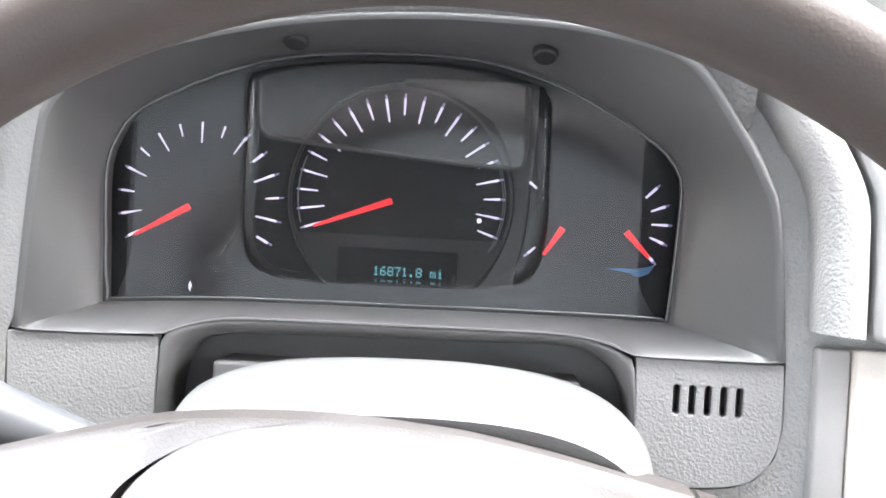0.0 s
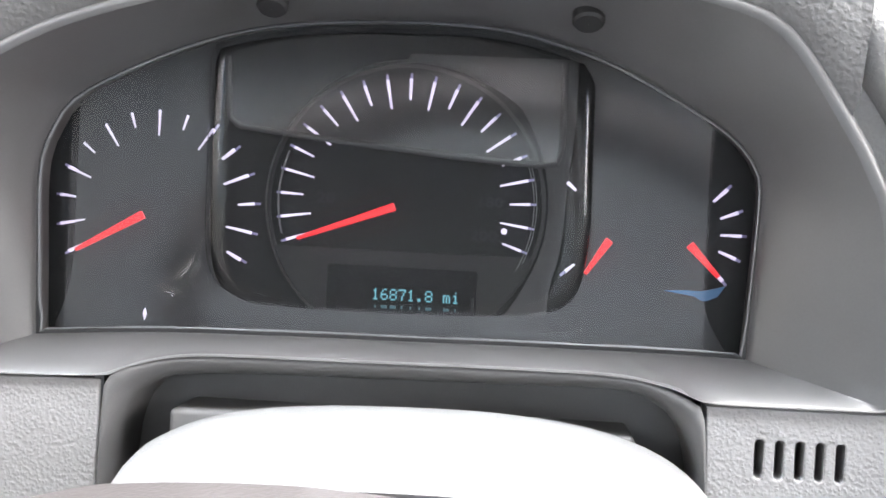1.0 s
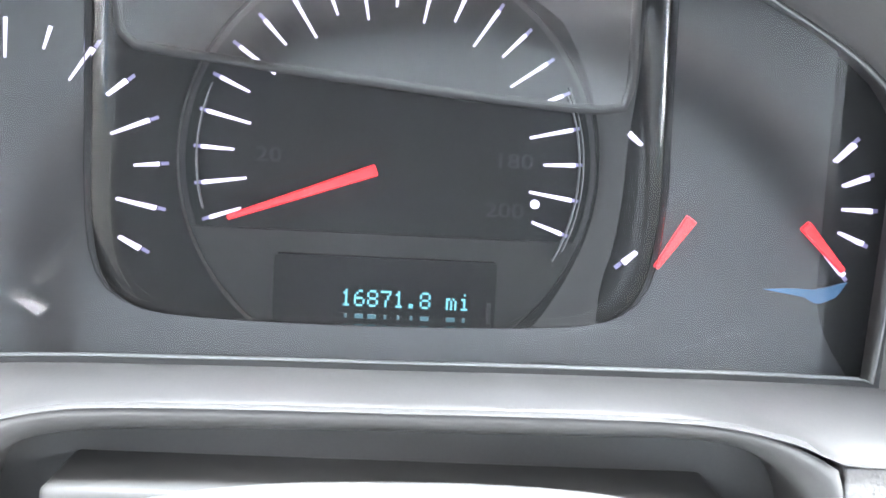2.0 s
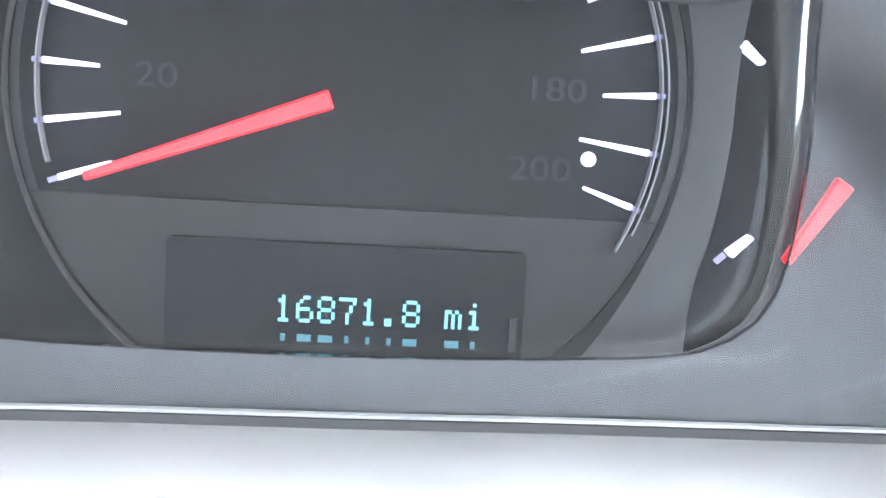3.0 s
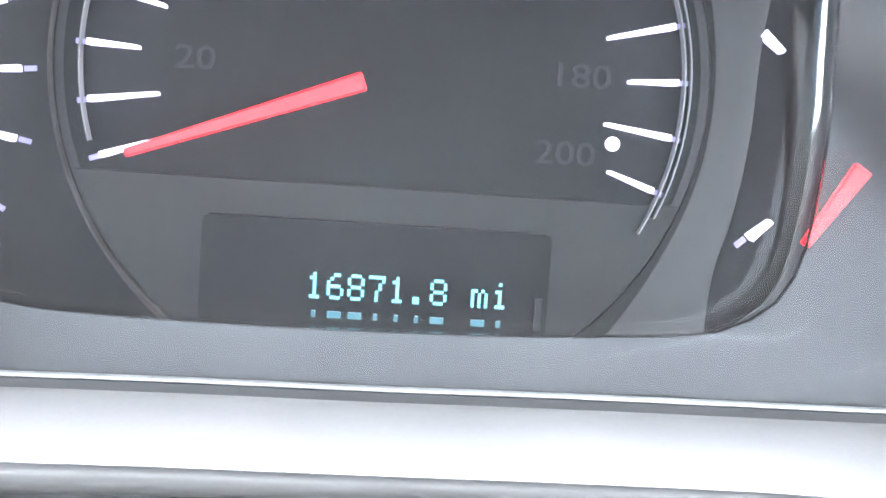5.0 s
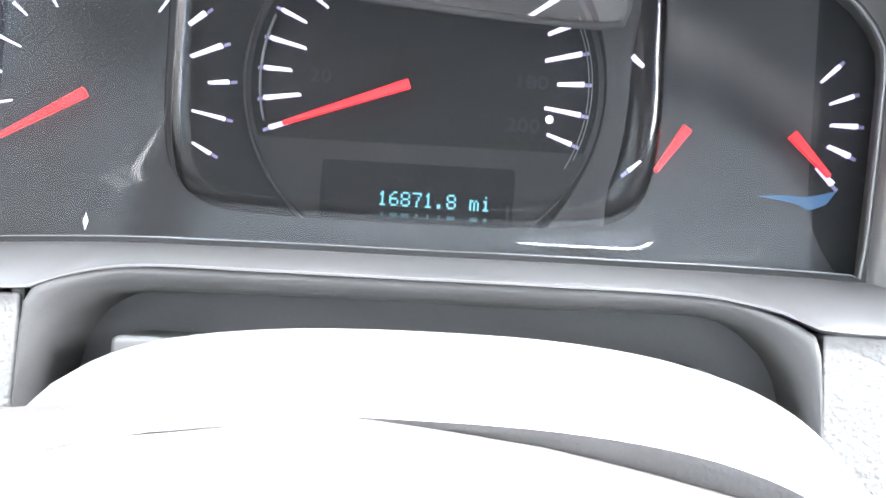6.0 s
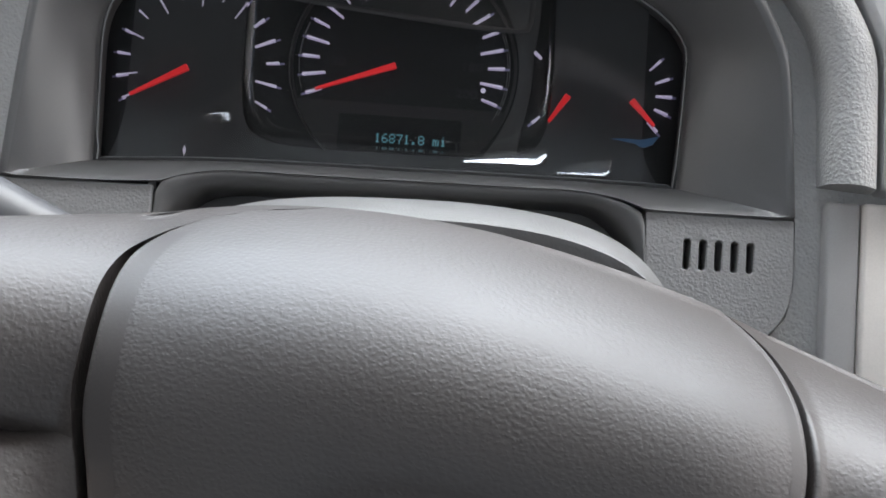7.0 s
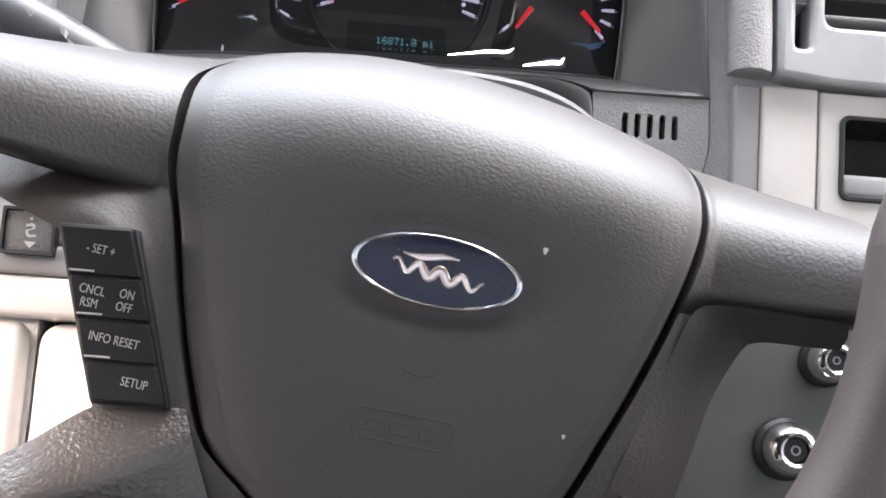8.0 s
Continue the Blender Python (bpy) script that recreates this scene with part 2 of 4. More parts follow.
wall = plate([(-1.2, -0.9), (0.75, -0.9), (0.75, 0.1), (-0.3, 0.64), (-1.2, 0.64)], [[(-0.95, 0.10), (0.2, 0.10), (0.1, 0.20), (-0.42, 0.55), (-0.95, 0.55)]], 0.0, 0.04)
# Unseen doorway, assumed for light from low on the left.
door_gap = plate([(-1.2, -0.9), (0.75, -0.9), (0.75, 0.1), (-0.3, 0.64), (-1.2, 0.64)], [[(-0.60, -0.78), (-0.04, -0.78), (-0.02, -0.12), (-0.60, -0.12)], [(-0.95, 0.14), (-0.5, 0.14), (-0.5, 0.5), (-0.95, 0.5)]], 0.0, 0.04)
for name, x, text, w in (("wall_left", -0.62, "beige body side with an assumed open doorway", door_gap), ("wall_right", 1.22, "beige door card below a side window", wall)):
    for v in w.verts:
        v.co = (x + v.co.y, v.co.x, v.co.z)
    solo(name, w, M_DOOR, text, "door card", "structure", smooth=False)
# Added unseen wall, its grey set for the haze it reflects in the lens.
solo("wall_rear", rbox(-0.62, 1.22, -1.2, -1.16, -0.9, 0.64), M_REAR, "plain grey wall added to close the cabin", "rear wall", "structure", smooth=False)
ws = loft([[(-0.6, 0.72, 0.1), (1.2, 0.72, 0.1)], [(-0.55, 0.2, 0.38), (1.15, 0.2, 0.38)], [(-0.5, -0.32, 0.63), (1.1, -0.32, 0.63)]], closed=False)
wind = solo("windscreen", ws, M_GLASS, "clear raked windscreen above the dashboard", "windscreen", "structure")
wind.visible_shadow = False

for name, x, ang, watts in (("left_window_sky", -0.58, -90, 1.0), ("right_window_sky", 1.18, 90, 2.5)):
    ld = bpy.data.lights.new(name, "AREA")
    ld.shape, ld.size, ld.size_y, ld.energy = "RECTANGLE", 0.7, 0.36, watts
    ld.color = (0.97, 0.98, 1.0)
    lo = new(name, ld)
    lo.matrix_world = pose(x, -0.3, 0.30, 90, 0, ang)
# Narrow-beam lamp added to brighten the lower left dash and wheel.
ld = bpy.data.lights.new("low_left_fill", "AREA")
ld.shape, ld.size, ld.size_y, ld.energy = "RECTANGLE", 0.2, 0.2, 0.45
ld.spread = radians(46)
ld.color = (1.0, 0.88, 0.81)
lo = new("low_left_fill", ld)
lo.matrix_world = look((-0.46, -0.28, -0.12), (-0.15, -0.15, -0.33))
ld = bpy.data.lights.new("windscreen_sky", "AREA")
ld.shape, ld.size, ld.size_y, ld.energy = "RECTANGLE", 1.36, 0.95, 21.0
ld.color = (0.75, 0.88, 1.0)
lo = new("windscreen_sky", ld)
lo.matrix_world = look((0.10, 0.22, 0.42), (0.10, -0.02, 0.0))

# ---------------------------------------------------------------- dashboard body
LENS_TOP = [(-0.1286, -0.0527), (-0.1295, -0.0292), (-0.1306, 0.0057), (-0.1263, 0.0209), (-0.1179, 0.0326), (-0.0958, 0.0448), (-0.0711, 0.0546), (-0.0441, 0.0608), (-0.0045, 0.0634), (0.0325, 0.0620), (0.0659, 0.0531), (0.0920, 0.0405), (0.1121, 0.0281), (0.1213, 0.0165), (0.1226, 0.0044), (0.1200, -0.0474)]
HOOD_TOP = [(-0.1556, -0.0632), (-0.1504, -0.0203), (-0.1454, 0.0150), (-0.1415, 0.0290), (-0.1310, 0.0395), (-0.1042, 0.0520), (-0.0650, 0.0625),
            (-0.0237, 0.0690), (0.0215, 0.0712), (0.0665, 0.0695), (0.1000, 0.0640), (0.1190, 0.0550), (0.1384, 0.0293), (0.1475, 0.0142),
            (0.1542, -0.0035), (0.1607, -0.0585)]
SHELF = [(0.1607, -0.0590), (0.1330, -0.0594), (0.1050, -0.0594), (0.0960, -0.0572), (0.0860, -0.0552), (0.0720, -0.0538), (0.0350, -0.0541),
         (0.0, -0.0546), (-0.0350, -0.0550), (-0.0660, -0.0556), (-0.0800, -0.0578), (-0.0890, -0.0606), (-0.0950, -0.0628), (-0.1250, -0.0634), (-0.1556, -0.0638)]
LENS_BOT = [(0.1199, -0.0474), (0.1060, -0.0471), (0.0877, -0.0470), (0.079, -0.0470), (0.071, -0.0471), (0.059, -0.0472), (0.030, -0.0475),
            (0.0012, -0.0480), (-0.028, -0.0483), (-0.055, -0.0488), (-0.067, -0.0490), (-0.075, -0.0493), (-0.083, -0.0496), (-0.103, -0.0508), (-0.1287, -0.0527)]
FRONT = -0.031


def lens_y(x, z):
    return -0.008


def hood_y(x, z):
    """The hood leans out over the gauges; the shelf sits back a little over the column."""
    y = FRONT - 0.12 * max(0.0, z + 0.06)
    if z < -0.05:
        y += 0.009 * max(0.0, 1 - (abs(x - 0.003) / 0.096) ** 4)
    return y


def ring(top, bottom, n=66, m=70):
    return [tuple(p) for p in spline(top, n)] + [tuple(p) for p in spline(bottom, m)][1:-1]


def grown(loop, d):
    """The loop of (x, z) pushed outwards by d."""
    out = []
    for i, p in enumerate(loop):
        a, b = Vector(loop[i - 1]), Vector(loop[(i + 1) % len(loop)])
        t = (b - a).normalized()
        out.append((p[0] - t.y * d, p[1] + t.x * d))
    return out


def between2(a, b, f):
    return [(p[0] + (q[0] - p[0]) * f, p[1] + (q[1] - p[1]) * f) for p, q in zip(a, b)]


def on(loop, fy, dy=0.0):
    return [Vector((x, fy(x, z) + dy, z)) for x, z in loop]


def between(a, b, f, dy=0.0):
    return [p.lerp(q, f) + Vector((0, dy, 0)) for p, q in zip(a, b)]


lens_loop = ring(LENS_TOP, LENS_BOT)
hood_loop = ring(HOOD_TOP, SHELF)
lip_loop = ring([(x * 1.022 + (0.0006 if x > 0 else -0.0006), z + (0.0035 if z > -0.04 else -0.0004)) for x, z in HOOD_TOP], [(x * 1.022 + (0.0006 if x > 0 else -0.0006) if abs(x) > 0.15 else x, z - 0.0012 if abs(x) > 0.097 else z + 0.0010) for x, z in SHELF])
lens_3d, hood_3d = on(lens_loop, lens_y), on(hood_loop, hood_y)
lip_3d = [Vector((x, hood_y(*p) + 0.0012, z)) for (x, z), p in zip(lip_loop, hood_loop)]

bezel = thing("cluster_bezel", "satin grey moulded hood and shelf round the gauges", "dash bezel", kind="structure")
part("surround", loft([[p + Vector((0, 0.012, 0)) for p in lens_3d], lens_3d, between(lens_3d, hood_3d, 0.05, -0.002), between(lens_3d, hood_3d, 0.35, -0.0018), between(lens_3d, hood_3d, 0.7, -0.0014), between(lens_3d, hood_3d, 0.95, -0.0006), hood_3d]), M_BEZEL, bezel, angle=50)
part("front_lip", loft([hood_3d, between(hood_3d, lip_3d, 0.35, -0.0014), between(hood_3d, lip_3d, 0.75, -0.0014), lip_3d, [p + Vector((0, 0.012, 0)) for p in lip_3d]]),
     M_LIP, bezel, "pale grey front edge", angle=60)
for x, z in ((0.0597, 0.0610), (-0.0442, 0.0620)):
    pl = part("hood_plug", lathe(0, 0, [(0.0001, -0.0010), (0.0044, -0.0009), (0.0052, 0.0), (0.0054, 0.003)], 28), M_BLACK, bezel, "dark round plug")
    pl.matrix_local = pose(x, -0.0295, z, 62, 0, 0)

ARCH = [(-0.0945, -0.160), (-0.0938, -0.1030), (-0.0905, -0.0770), (-0.0820, -0.0660), (-0.0690, -0.0620), (-0.0350, -0.0608), (0.0036, -0.0600), (0.0400, -0.0595),
        (0.0745, -0.0586), (0.0880, -0.0618), (0.0985, -0.0715), (0.1030, -0.0860), (0.1045, -0.1050), (0.1050, -0.160)]
LIPFRONT = [(-0.0962, -0.160), (-0.0955, -0.1030), (-0.0950, -0.0740), (-0.0925, -0.0625), (-0.0800, -0.0580), (-0.0660, -0.0559), (0.0, -0.0549), (0.0380, -0.0543),
            (0.0720, -0.0541), (0.0860, -0.0556), (0.0995, -0.0605), (0.1038, -0.0680), (0.1052, -0.1050), (0.1060, -0.160)]
arch_in = spline(ARCH, 80)
arch_out = on([(x, z + 0.0006) for x, z in spline(LIPFRONT, 80)], hood_y, 0.0003)
arch_mid = [Vector((x, hood_y(x, max(z, -0.0595)) + 0.0045, z)) for x, z in arch_in]
part("column_arch", loft([arch_out, between(arch_out, arch_mid, 0.12, -0.0013), between(arch_out, arch_mid, 0.3, -0.0022), between(arch_out, arch_mid, 0.55, -0.0022), between(arch_out, arch_mid, 0.8, -0.0012), arch_mid,
                          [Vector((p.x, 0.0, p.z)) for p in arch_mid], [Vector((p.x, 0.07, p.z - 0.004)) for p in arch_mid]], closed=False), M_ARCH, bezel, angle=60)
part("arch_back", plate([(-0.11, -0.22), (0.12, -0.22), (0.12, -0.05), (-0.11, -0.05)], [], 0.004, 0.012), M_ARCH, bezel, smooth=False)
part("left_panel", plate([(-0.1615, -0.0650), (-0.0957, -0.0640), (-0.0957, -0.103), (-0.0962, -0.160), (-0.158, -0.160)], [], FRONT + 0.0004, FRONT + 0.02), M_GRAIN, bezel, "grained lower panel", bevel=0.0012)
slots = [rounded(0.1213 + 0.00640 * k - 0.0015, 0.1213 + 0.00640 * k + 0.0015, -0.0832, -0.0706, 0.00149, 5) for k in range(5)]
right_outer = [(0.1040, -0.0607), (0.1640, -0.0604)] + spline([(0.1644, -0.067), (0.1646, -0.0862), (0.1620, -0.0985), (0.1550, -0.1075), (0.1447, -0.1117), (0.1241, -0.1136), (0.1070, -0.1150)], 24) + [(0.1052, -0.105)]
part("right_panel", plate(right_outer, slots, FRONT + 0.0004, FRONT + 0.012), M_GRAIN, bezel, "grained panel with five vent slots", smooth=False, bevel=0.0006)
part("slot_backing", plate([(0.112, -0.066), (0.156, -0.066), (0.156, -0.088), (0.112, -0.088)], [], FRONT + 0.011, FRONT + 0.014), M_BLACK, bezel, smooth=False)

for x0, x1 in ((-0.0985, -0.0952), (0.1042, 0.1085)):
    part("panel_backing", rbox(x0, x1, FRONT + 0.0022, FRONT + 0.012, -0.16, -0.0625), M_BEZEL, bezel, smooth=False)

solo("wall_front", plate([(-0.62, -0.9), (1.22, -0.9), (1.22, 0.1), (-0.62, 0.1)], [], 0.115, 0.13), M_BLACK, "dark bulkhead behind the dashboard", "bulkhead", "structure", smooth=False)
dash = thing("dashboard", "grained grey dashboard body under the windscreen", "dashboard", kind="structure")
hole = [tuple(p) for p in spline([(x * 1.02, z + 0.003) for x, z in HOOD_TOP], 60)]
part("dash_face", plate([(-0.60, -0.50), (-0.1628, -0.50), (-0.1628, -0.066)] + hole[1:] + [(0.1656, -0.060), (0.1660, -0.0865), (0.1634, -0.0995), (0.1560, -0.1088), (0.1450, -0.1131), (0.1241, -0.1150), (0.118, -0.1156), (0.118, -0.50), (0.9, -0.50), (0.9, 0.105), (-0.60, 0.105)], [rounded(0.2, 0.33, -0.035, 0.07, 0.004), rounded(-0.31, -0.18, -0.05, 0.05, 0.004), rounded(0.2312, 0.31, -0.1074, -0.0664, 0.003)], FRONT + 0.004, FRONT + 0.03), M_DASH, dash, smooth=False)
part("dash_top", loft([[(x, y, z) for x in (-0.6, 1.2)] for y, z in ((-0.03, 0.1), (-0.05, 0.098), (-0.054, 0.104), (-0.045, 0.112), (0.1, 0.135), (0.66, 0.21), (0.66, 0.1))], closed=False), M_DARKDASH, dash)
brow = spline([(x * 1.02, z + 0.003) for x, z in HOOD_TOP[3:13]], 50)
part("brow", loft([[(x, hood_y(x, z) + 0.001, z) for x, z in brow], [(x * 1.01, hood_y(x, z) - 0.002, z + 0.006) for x, z in brow], [(x * 1.02, -0.048, z * 0.6 + 0.047) for x, z in brow], [(x * 1.02, -0.03, 0.105) for x, z in brow]], closed=False), M_DARKDASH, dash, "dark brow over the gauges", angle=60)

BOL_L = [(0.1735, -0.0455), (0.1722, -0.0125), (0.1680, 0.0125), (0.1570, 0.0310), (0.1431, 0.0506), (0.122, 0.070)]
BOL_R = [(0.1945, -0.0470), (0.1938, -0.015), (0.1921, 0.0094), (0.1808, 0.0330), (0.1650, 0.0560), (0.142, 0.080)]
rows = []
for f, dy in ((0, 0.012), (0.0, 0.0), (0.08, -0.008), (0.3, -0.0135), (0.6, -0.0145), (0.9, -0.011), (1.0, -0.003), (1.0, 0.012)):
    rows.append([(a[0] + (b[0] - a[0]) * f, FRONT + dy, a[1] + (b[1] - a[1]) * f) for a, b in zip(spline(BOL_L, 30), spline(BOL_R, 30))])
bol = loft(rows, closed=False)
ends = [[v for v in bol.verts if (v.co - Vector(r)).length < 1e-7][0] for r in [row[0] for row in rows]]
bol.faces.new(ends)
bmesh.ops.recalc_face_normals(bol, faces=bol.faces)
part("bolster", bol, M_DASH, dash, "padded grained bolster beside the gauges", angle=60)

# right-hand air vent
vent = thing("air_vent", "pale grey air vent with dark slats and a thumbwheel", "air vent", group="dashboard air vents")
vx = rounded(0.2190, 0.325, -0.0205, 0.062, 0.006)
wx = rounded(0.2040, 0.2118, -0.033, 0.052, 0.0025)
part("housing", plate([(0.1955, -0.0475), (0.225, -0.0508), (0.36, -0.0530), (0.36, 0.10), (0.145, 0.10), (0.150, 0.080), (0.1675, 0.0565), (0.1830, 0.0338), (0.1938, 0.0100), (0.1952, -0.015)], [vx, wx], FRONT - 0.012, FRONT + 0.008), M_VENT, vent, bevel=0.003)
part("duct", plate(rounded(0.2, 0.33, -0.035, 0.07, 0.004), [], FRONT + 0.012, FRONT + 0.016), M_BLACK, vent, smooth=False)
for k in range(5):
    part("slat", rbox(0.2190, 0.325, FRONT - 0.008, FRONT + 0.008, -0.0150 + 0.0165 * k, -0.0130 + 0.0165 * k, 0.0006, 1), M_TRIMGREY, vent)
tw = lathe(0, 0, [(0.0001, -0.003), (0.019, -0.003), (0.02, -0.002), (0.02, 0.002), (0.019, 0.003), (0.0001, 0.003)], 60)
bmesh.ops.rotate(tw, verts=tw.verts, matrix=Matrix.Rotation(radians(90), 3, "Z"))
bmesh.ops.translate(tw, verts=tw.verts, vec=(0.2079, FRONT + 0.004, 0.010))
wheel_t = part("thumbwheel", tw, M_TRIMGREY, vent, "ribbed grey thumbwheel")
for k in range(16):
    a = radians(120 + 8 * k)
    part("rib", rbox(0.2050, 0.2108, FRONT + 0.004 + 0.0203 * math.cos(a) - 0.0005, FRONT + 0.004 + 0.0203 * math.cos(a) + 0.0005, 0.010 + 0.0203 * math.sin(a) - 0.0006, 0.010 + 0.0203 * math.sin(a) + 0.0006), M_VENT, wheel_t)

vent_l = thing("air_vent", "pale air vent with dark slats near the door", "air vent", group="dashboard air vents")
part("housing", plate([(-0.33, -0.056), (-0.1728, -0.056), (-0.1738, 0.0), (-0.171, 0.06), (-0.33, 0.06)], [rounded(-0.30, -0.1835, -0.045, 0.045, 0.006)], FRONT - 0.008, FRONT + 0.008), M_VENT, vent_l, bevel=0.002)
part("duct", plate(rounded(-0.31, -0.18, -0.05, 0.05, 0.004), [], FRONT + 0.012, FRONT + 0.016), M_BLACK, vent_l, smooth=False)
for k in range(6):
    part("slat", rbox(-0.30, -0.1835, FRONT - 0.006, FRONT + 0.008, -0.0385 + 0.0145 * k, -0.036 + 0.0145 * k, 0.0006, 1), M_DARKDASH, vent_l)

# centre console to the right
stack = thing("center_console", "cream and grey console panels with a dark pocket", "console")
part("grey_strip", rbox(0.1762, 0.1897, FRONT - 0.0035, FRONT + 0.01, -0.166, -0.0520, 0.0015), M_TRIMGREY, stack, "smooth warm grey strip")
part("cream_strip", rbox(0.1900, 0.2192, FRONT - 0.005, FRONT + 0.01, -0.166, -0.0518, 0.002), M_CREAM, stack, "cream upright panel")
part("control_panel", rbox(0.1250, 0.40, FRONT - 0.004, FRONT + 0.01, -0.42, -0.1668, 0.002), M_CONTROL, stack, "lower control panel, shade in its grey-green")
pocket = rounded(0.2308, 0.31, -0.1078, -0.0662, 0.004)
part("cream_panel", plate([(0.2196, -0.0535), (0.40, -0.0535), (0.40, -0.166), (0.2196, -0.166)], [pocket], FRONT - 0.006, FRONT + 0.004), M_CREAM, stack, "cream panel round a pocket", bevel=0.0015)
part("pocket_frame", plate(rounded(0.2295, 0.3113, -0.1091, -0.0649, 0.005), [rounded(0.2320, 0.309, -0.1066, -0.0674, 0.0035)], FRONT - 0.0075, FRONT + 0.002), M_BLACK, stack, bevel=0.0006)
part("pocket", loft([[(x, y, z) for x, z in rounded(0.2322, 0.3088, z0, -0.0676, 0.0033)] for y, z0 in ((FRONT - 0.005, -0.1064), (FRONT + 0.03, -0.1064))] + [[(0.27, FRONT + 0.031, -0.088)] * 28], caps=False), M_BLACK, stack, "dark storage pocket")
part("pocket_floor", rbox(0.2326, 0.3084, FRONT - 0.002, FRONT + 0.02, -0.1062, -0.0940, 0.003), M_VENT, stack, "pale pocket floor")


def control_knob(x, z, r, label):
    k = thing("control_knob", label, "knob", pose(x, FRONT - 0.006, z), group="console knobs")
    part("collar", lathe(0, 0, [(r * 1.3, 0.0), (r * 1.28, -0.004), (r * 1.12, -0.006), (0.0001, -0.006)], 40), M_BLACK, k)
    part("chrome_ring", lathe(0, 0, [(r * 1.08, -0.006), (r * 1.04, -0.013), (r * 0.96, -0.0165), (r * 0.82, -0.0190), (r * 0.66, -0.0200), (r * 0.54, -0.0190), (r * 0.5, -0.0165)], 40), M_CHROME, k, "bright chrome ring")
    part("cap", lathe(0, 0, [(r * 0.54, -0.0165), (r * 0.45, -0.0175), (0.0001, -0.0175)], 40), M_BLACK, k)
    part("mark", plate(circle(0, 0, r * 0.2, 20), [circle(0, 0, r * 0.14, 20)], -0.0179, -0.0174), M_PRINT, k)
    return k


control_knob(0.2240, -0.1905, 0.0098, "black knob with a chrome ring on cream panel")
control_knob(0.2055, -0.2342, 0.0118, "black knob with a chrome ring, lower on console")

# lower dash to the left
low = thing("lower_dash_panel", "cream lower dash panel split by a seam", "dash panel")
part("upper_band", rbox(-0.42, -0.10, FRONT - 0.002, 0.0, -0.1765, -0.161, 0.003), M_TRIMGREY, low)
part("cream_band", rbox(-0.42, -0.09, FRONT - 0.004, 0.0, -0.1975, -0.177, 0.004), M_CREAM, low)
part("cream_panel", rbox(-0.42, -0.1650, FRONT - 0.003, 0.02, -0.44, -0.1985, 0.010, 5), M_CREAM, low)
part("cream_panel", rbox(-0.1630, -0.09, FRONT - 0.001, 0.02, -0.44, -0.1985, 0.012, 5), M_CREAM, low)

# ---------------------------------------------------------------- gauges
gauges = thing("instrument_cluster", "black gauge cluster with lit white ticks and red needles", "gauge cluster")
SP_C, SP_R = (0.0, 0.0), 0.0445
TA_C, TA_R = (-0.0900, -0.0062), 0.0357
part("mask", plate(grown(lens_loop, 0.008), [circle(*SP_C, 0.0500, 96)], 0.0024, 0.0042), M_FACE, gauges, "satin black gauge mask", smooth=False)
part("speedometer_face", plate(circle(*SP_C, 0.0498, 96), [], 0.0032, 0.006), M_FACE, gauges, smooth=False)
# grey surround that rises from a groove round the face and ends in a steep side
SIDE_EDGE = spline([(0.0522, -0.0600), (0.0522, -0.0310), (0.0545, -0.0195), (0.0557, -0.0127), (0.0566, -0.0036), (0.0570, 0.0088), (0.0588, 0.0300), (0.0590, 0.0700)], 400)
turn = [2 * math.pi * k / 240 for k in range(240)]


def surround_edge(a):
    """How far the surround reaches from the middle of the dial at an angle."""
    c, q = math.cos(a), math.sin(a)
    r = 0.054
    if c < 0:
        return 0.0512 + 0.0008 * c
    for _ in range(12):
        side = min(SIDE_EDGE, key=lambda p: abs(p[1] - r * q))[0]
        r = min(side / max(1e-6, abs(c)), 0.0535 / max(1e-6, abs(q)))
    return max(r, 0.0512)


reach = [(a, surround_edge(a)) for a in turn]
rows = [[(0.0488 * math.cos(a), y, 0.0488 * math.sin(a)) for a in turn] for y in (0.0045, 0.0031)]
for f, y in ((0.0, 0.0031), (0.15, 0.0022), (0.35, 0.0014), (0.6, 0.0010), (0.9, 0.0008), (1.0, 0.0010), (1.0, 0.0045)):
    rows.append([((0.0500 + (r - 0.0500) * f) * math.cos(a), y, (0.0500 + (r - 0.0500) * f) * math.sin(a)) for a, r in reach])
part("speedometer_surround", loft(rows), M_RINGBAND, gauges, "smooth grey surround of the speedometer", angle=50)
groove = [[(r * math.cos(a), 0.0029, r * math.sin(a)) for a in turn] for r in (0.0486, 0.0502)]
part("surround_groove", loft(groove), M_BLACK, gauges, "dark groove round the dial", smooth=False)
for r0, a0, a1 in ((0.0457, -28, 24), (0.0466, -24, 26), (0.0457, 158, 196)):
    arc = [radians(a0 + (a1 - a0) * k / 48) for k in range(49)]
    part("scale_edge", loft([[(r * math.cos(a), y, r * math.sin(a)) for a in arc] for r, y in ((r0, 0.0031), (r0, 0.0010), (r0 + 0.00022, 0.0010), (r0 + 0.00022, 0.0031))], closed=False), M_ARC, gauges, "thin clear scale edge")
low = [(0.0497 * math.cos(radians(a)), 0.0497 * math.sin(radians(a))) for a in range(200, 341, 4)]
part("display_surround", plate(low, [], 0.0026, 0.0040), M_PLATE, gauges, "dark grey plate round the display", bevel=0.0004)


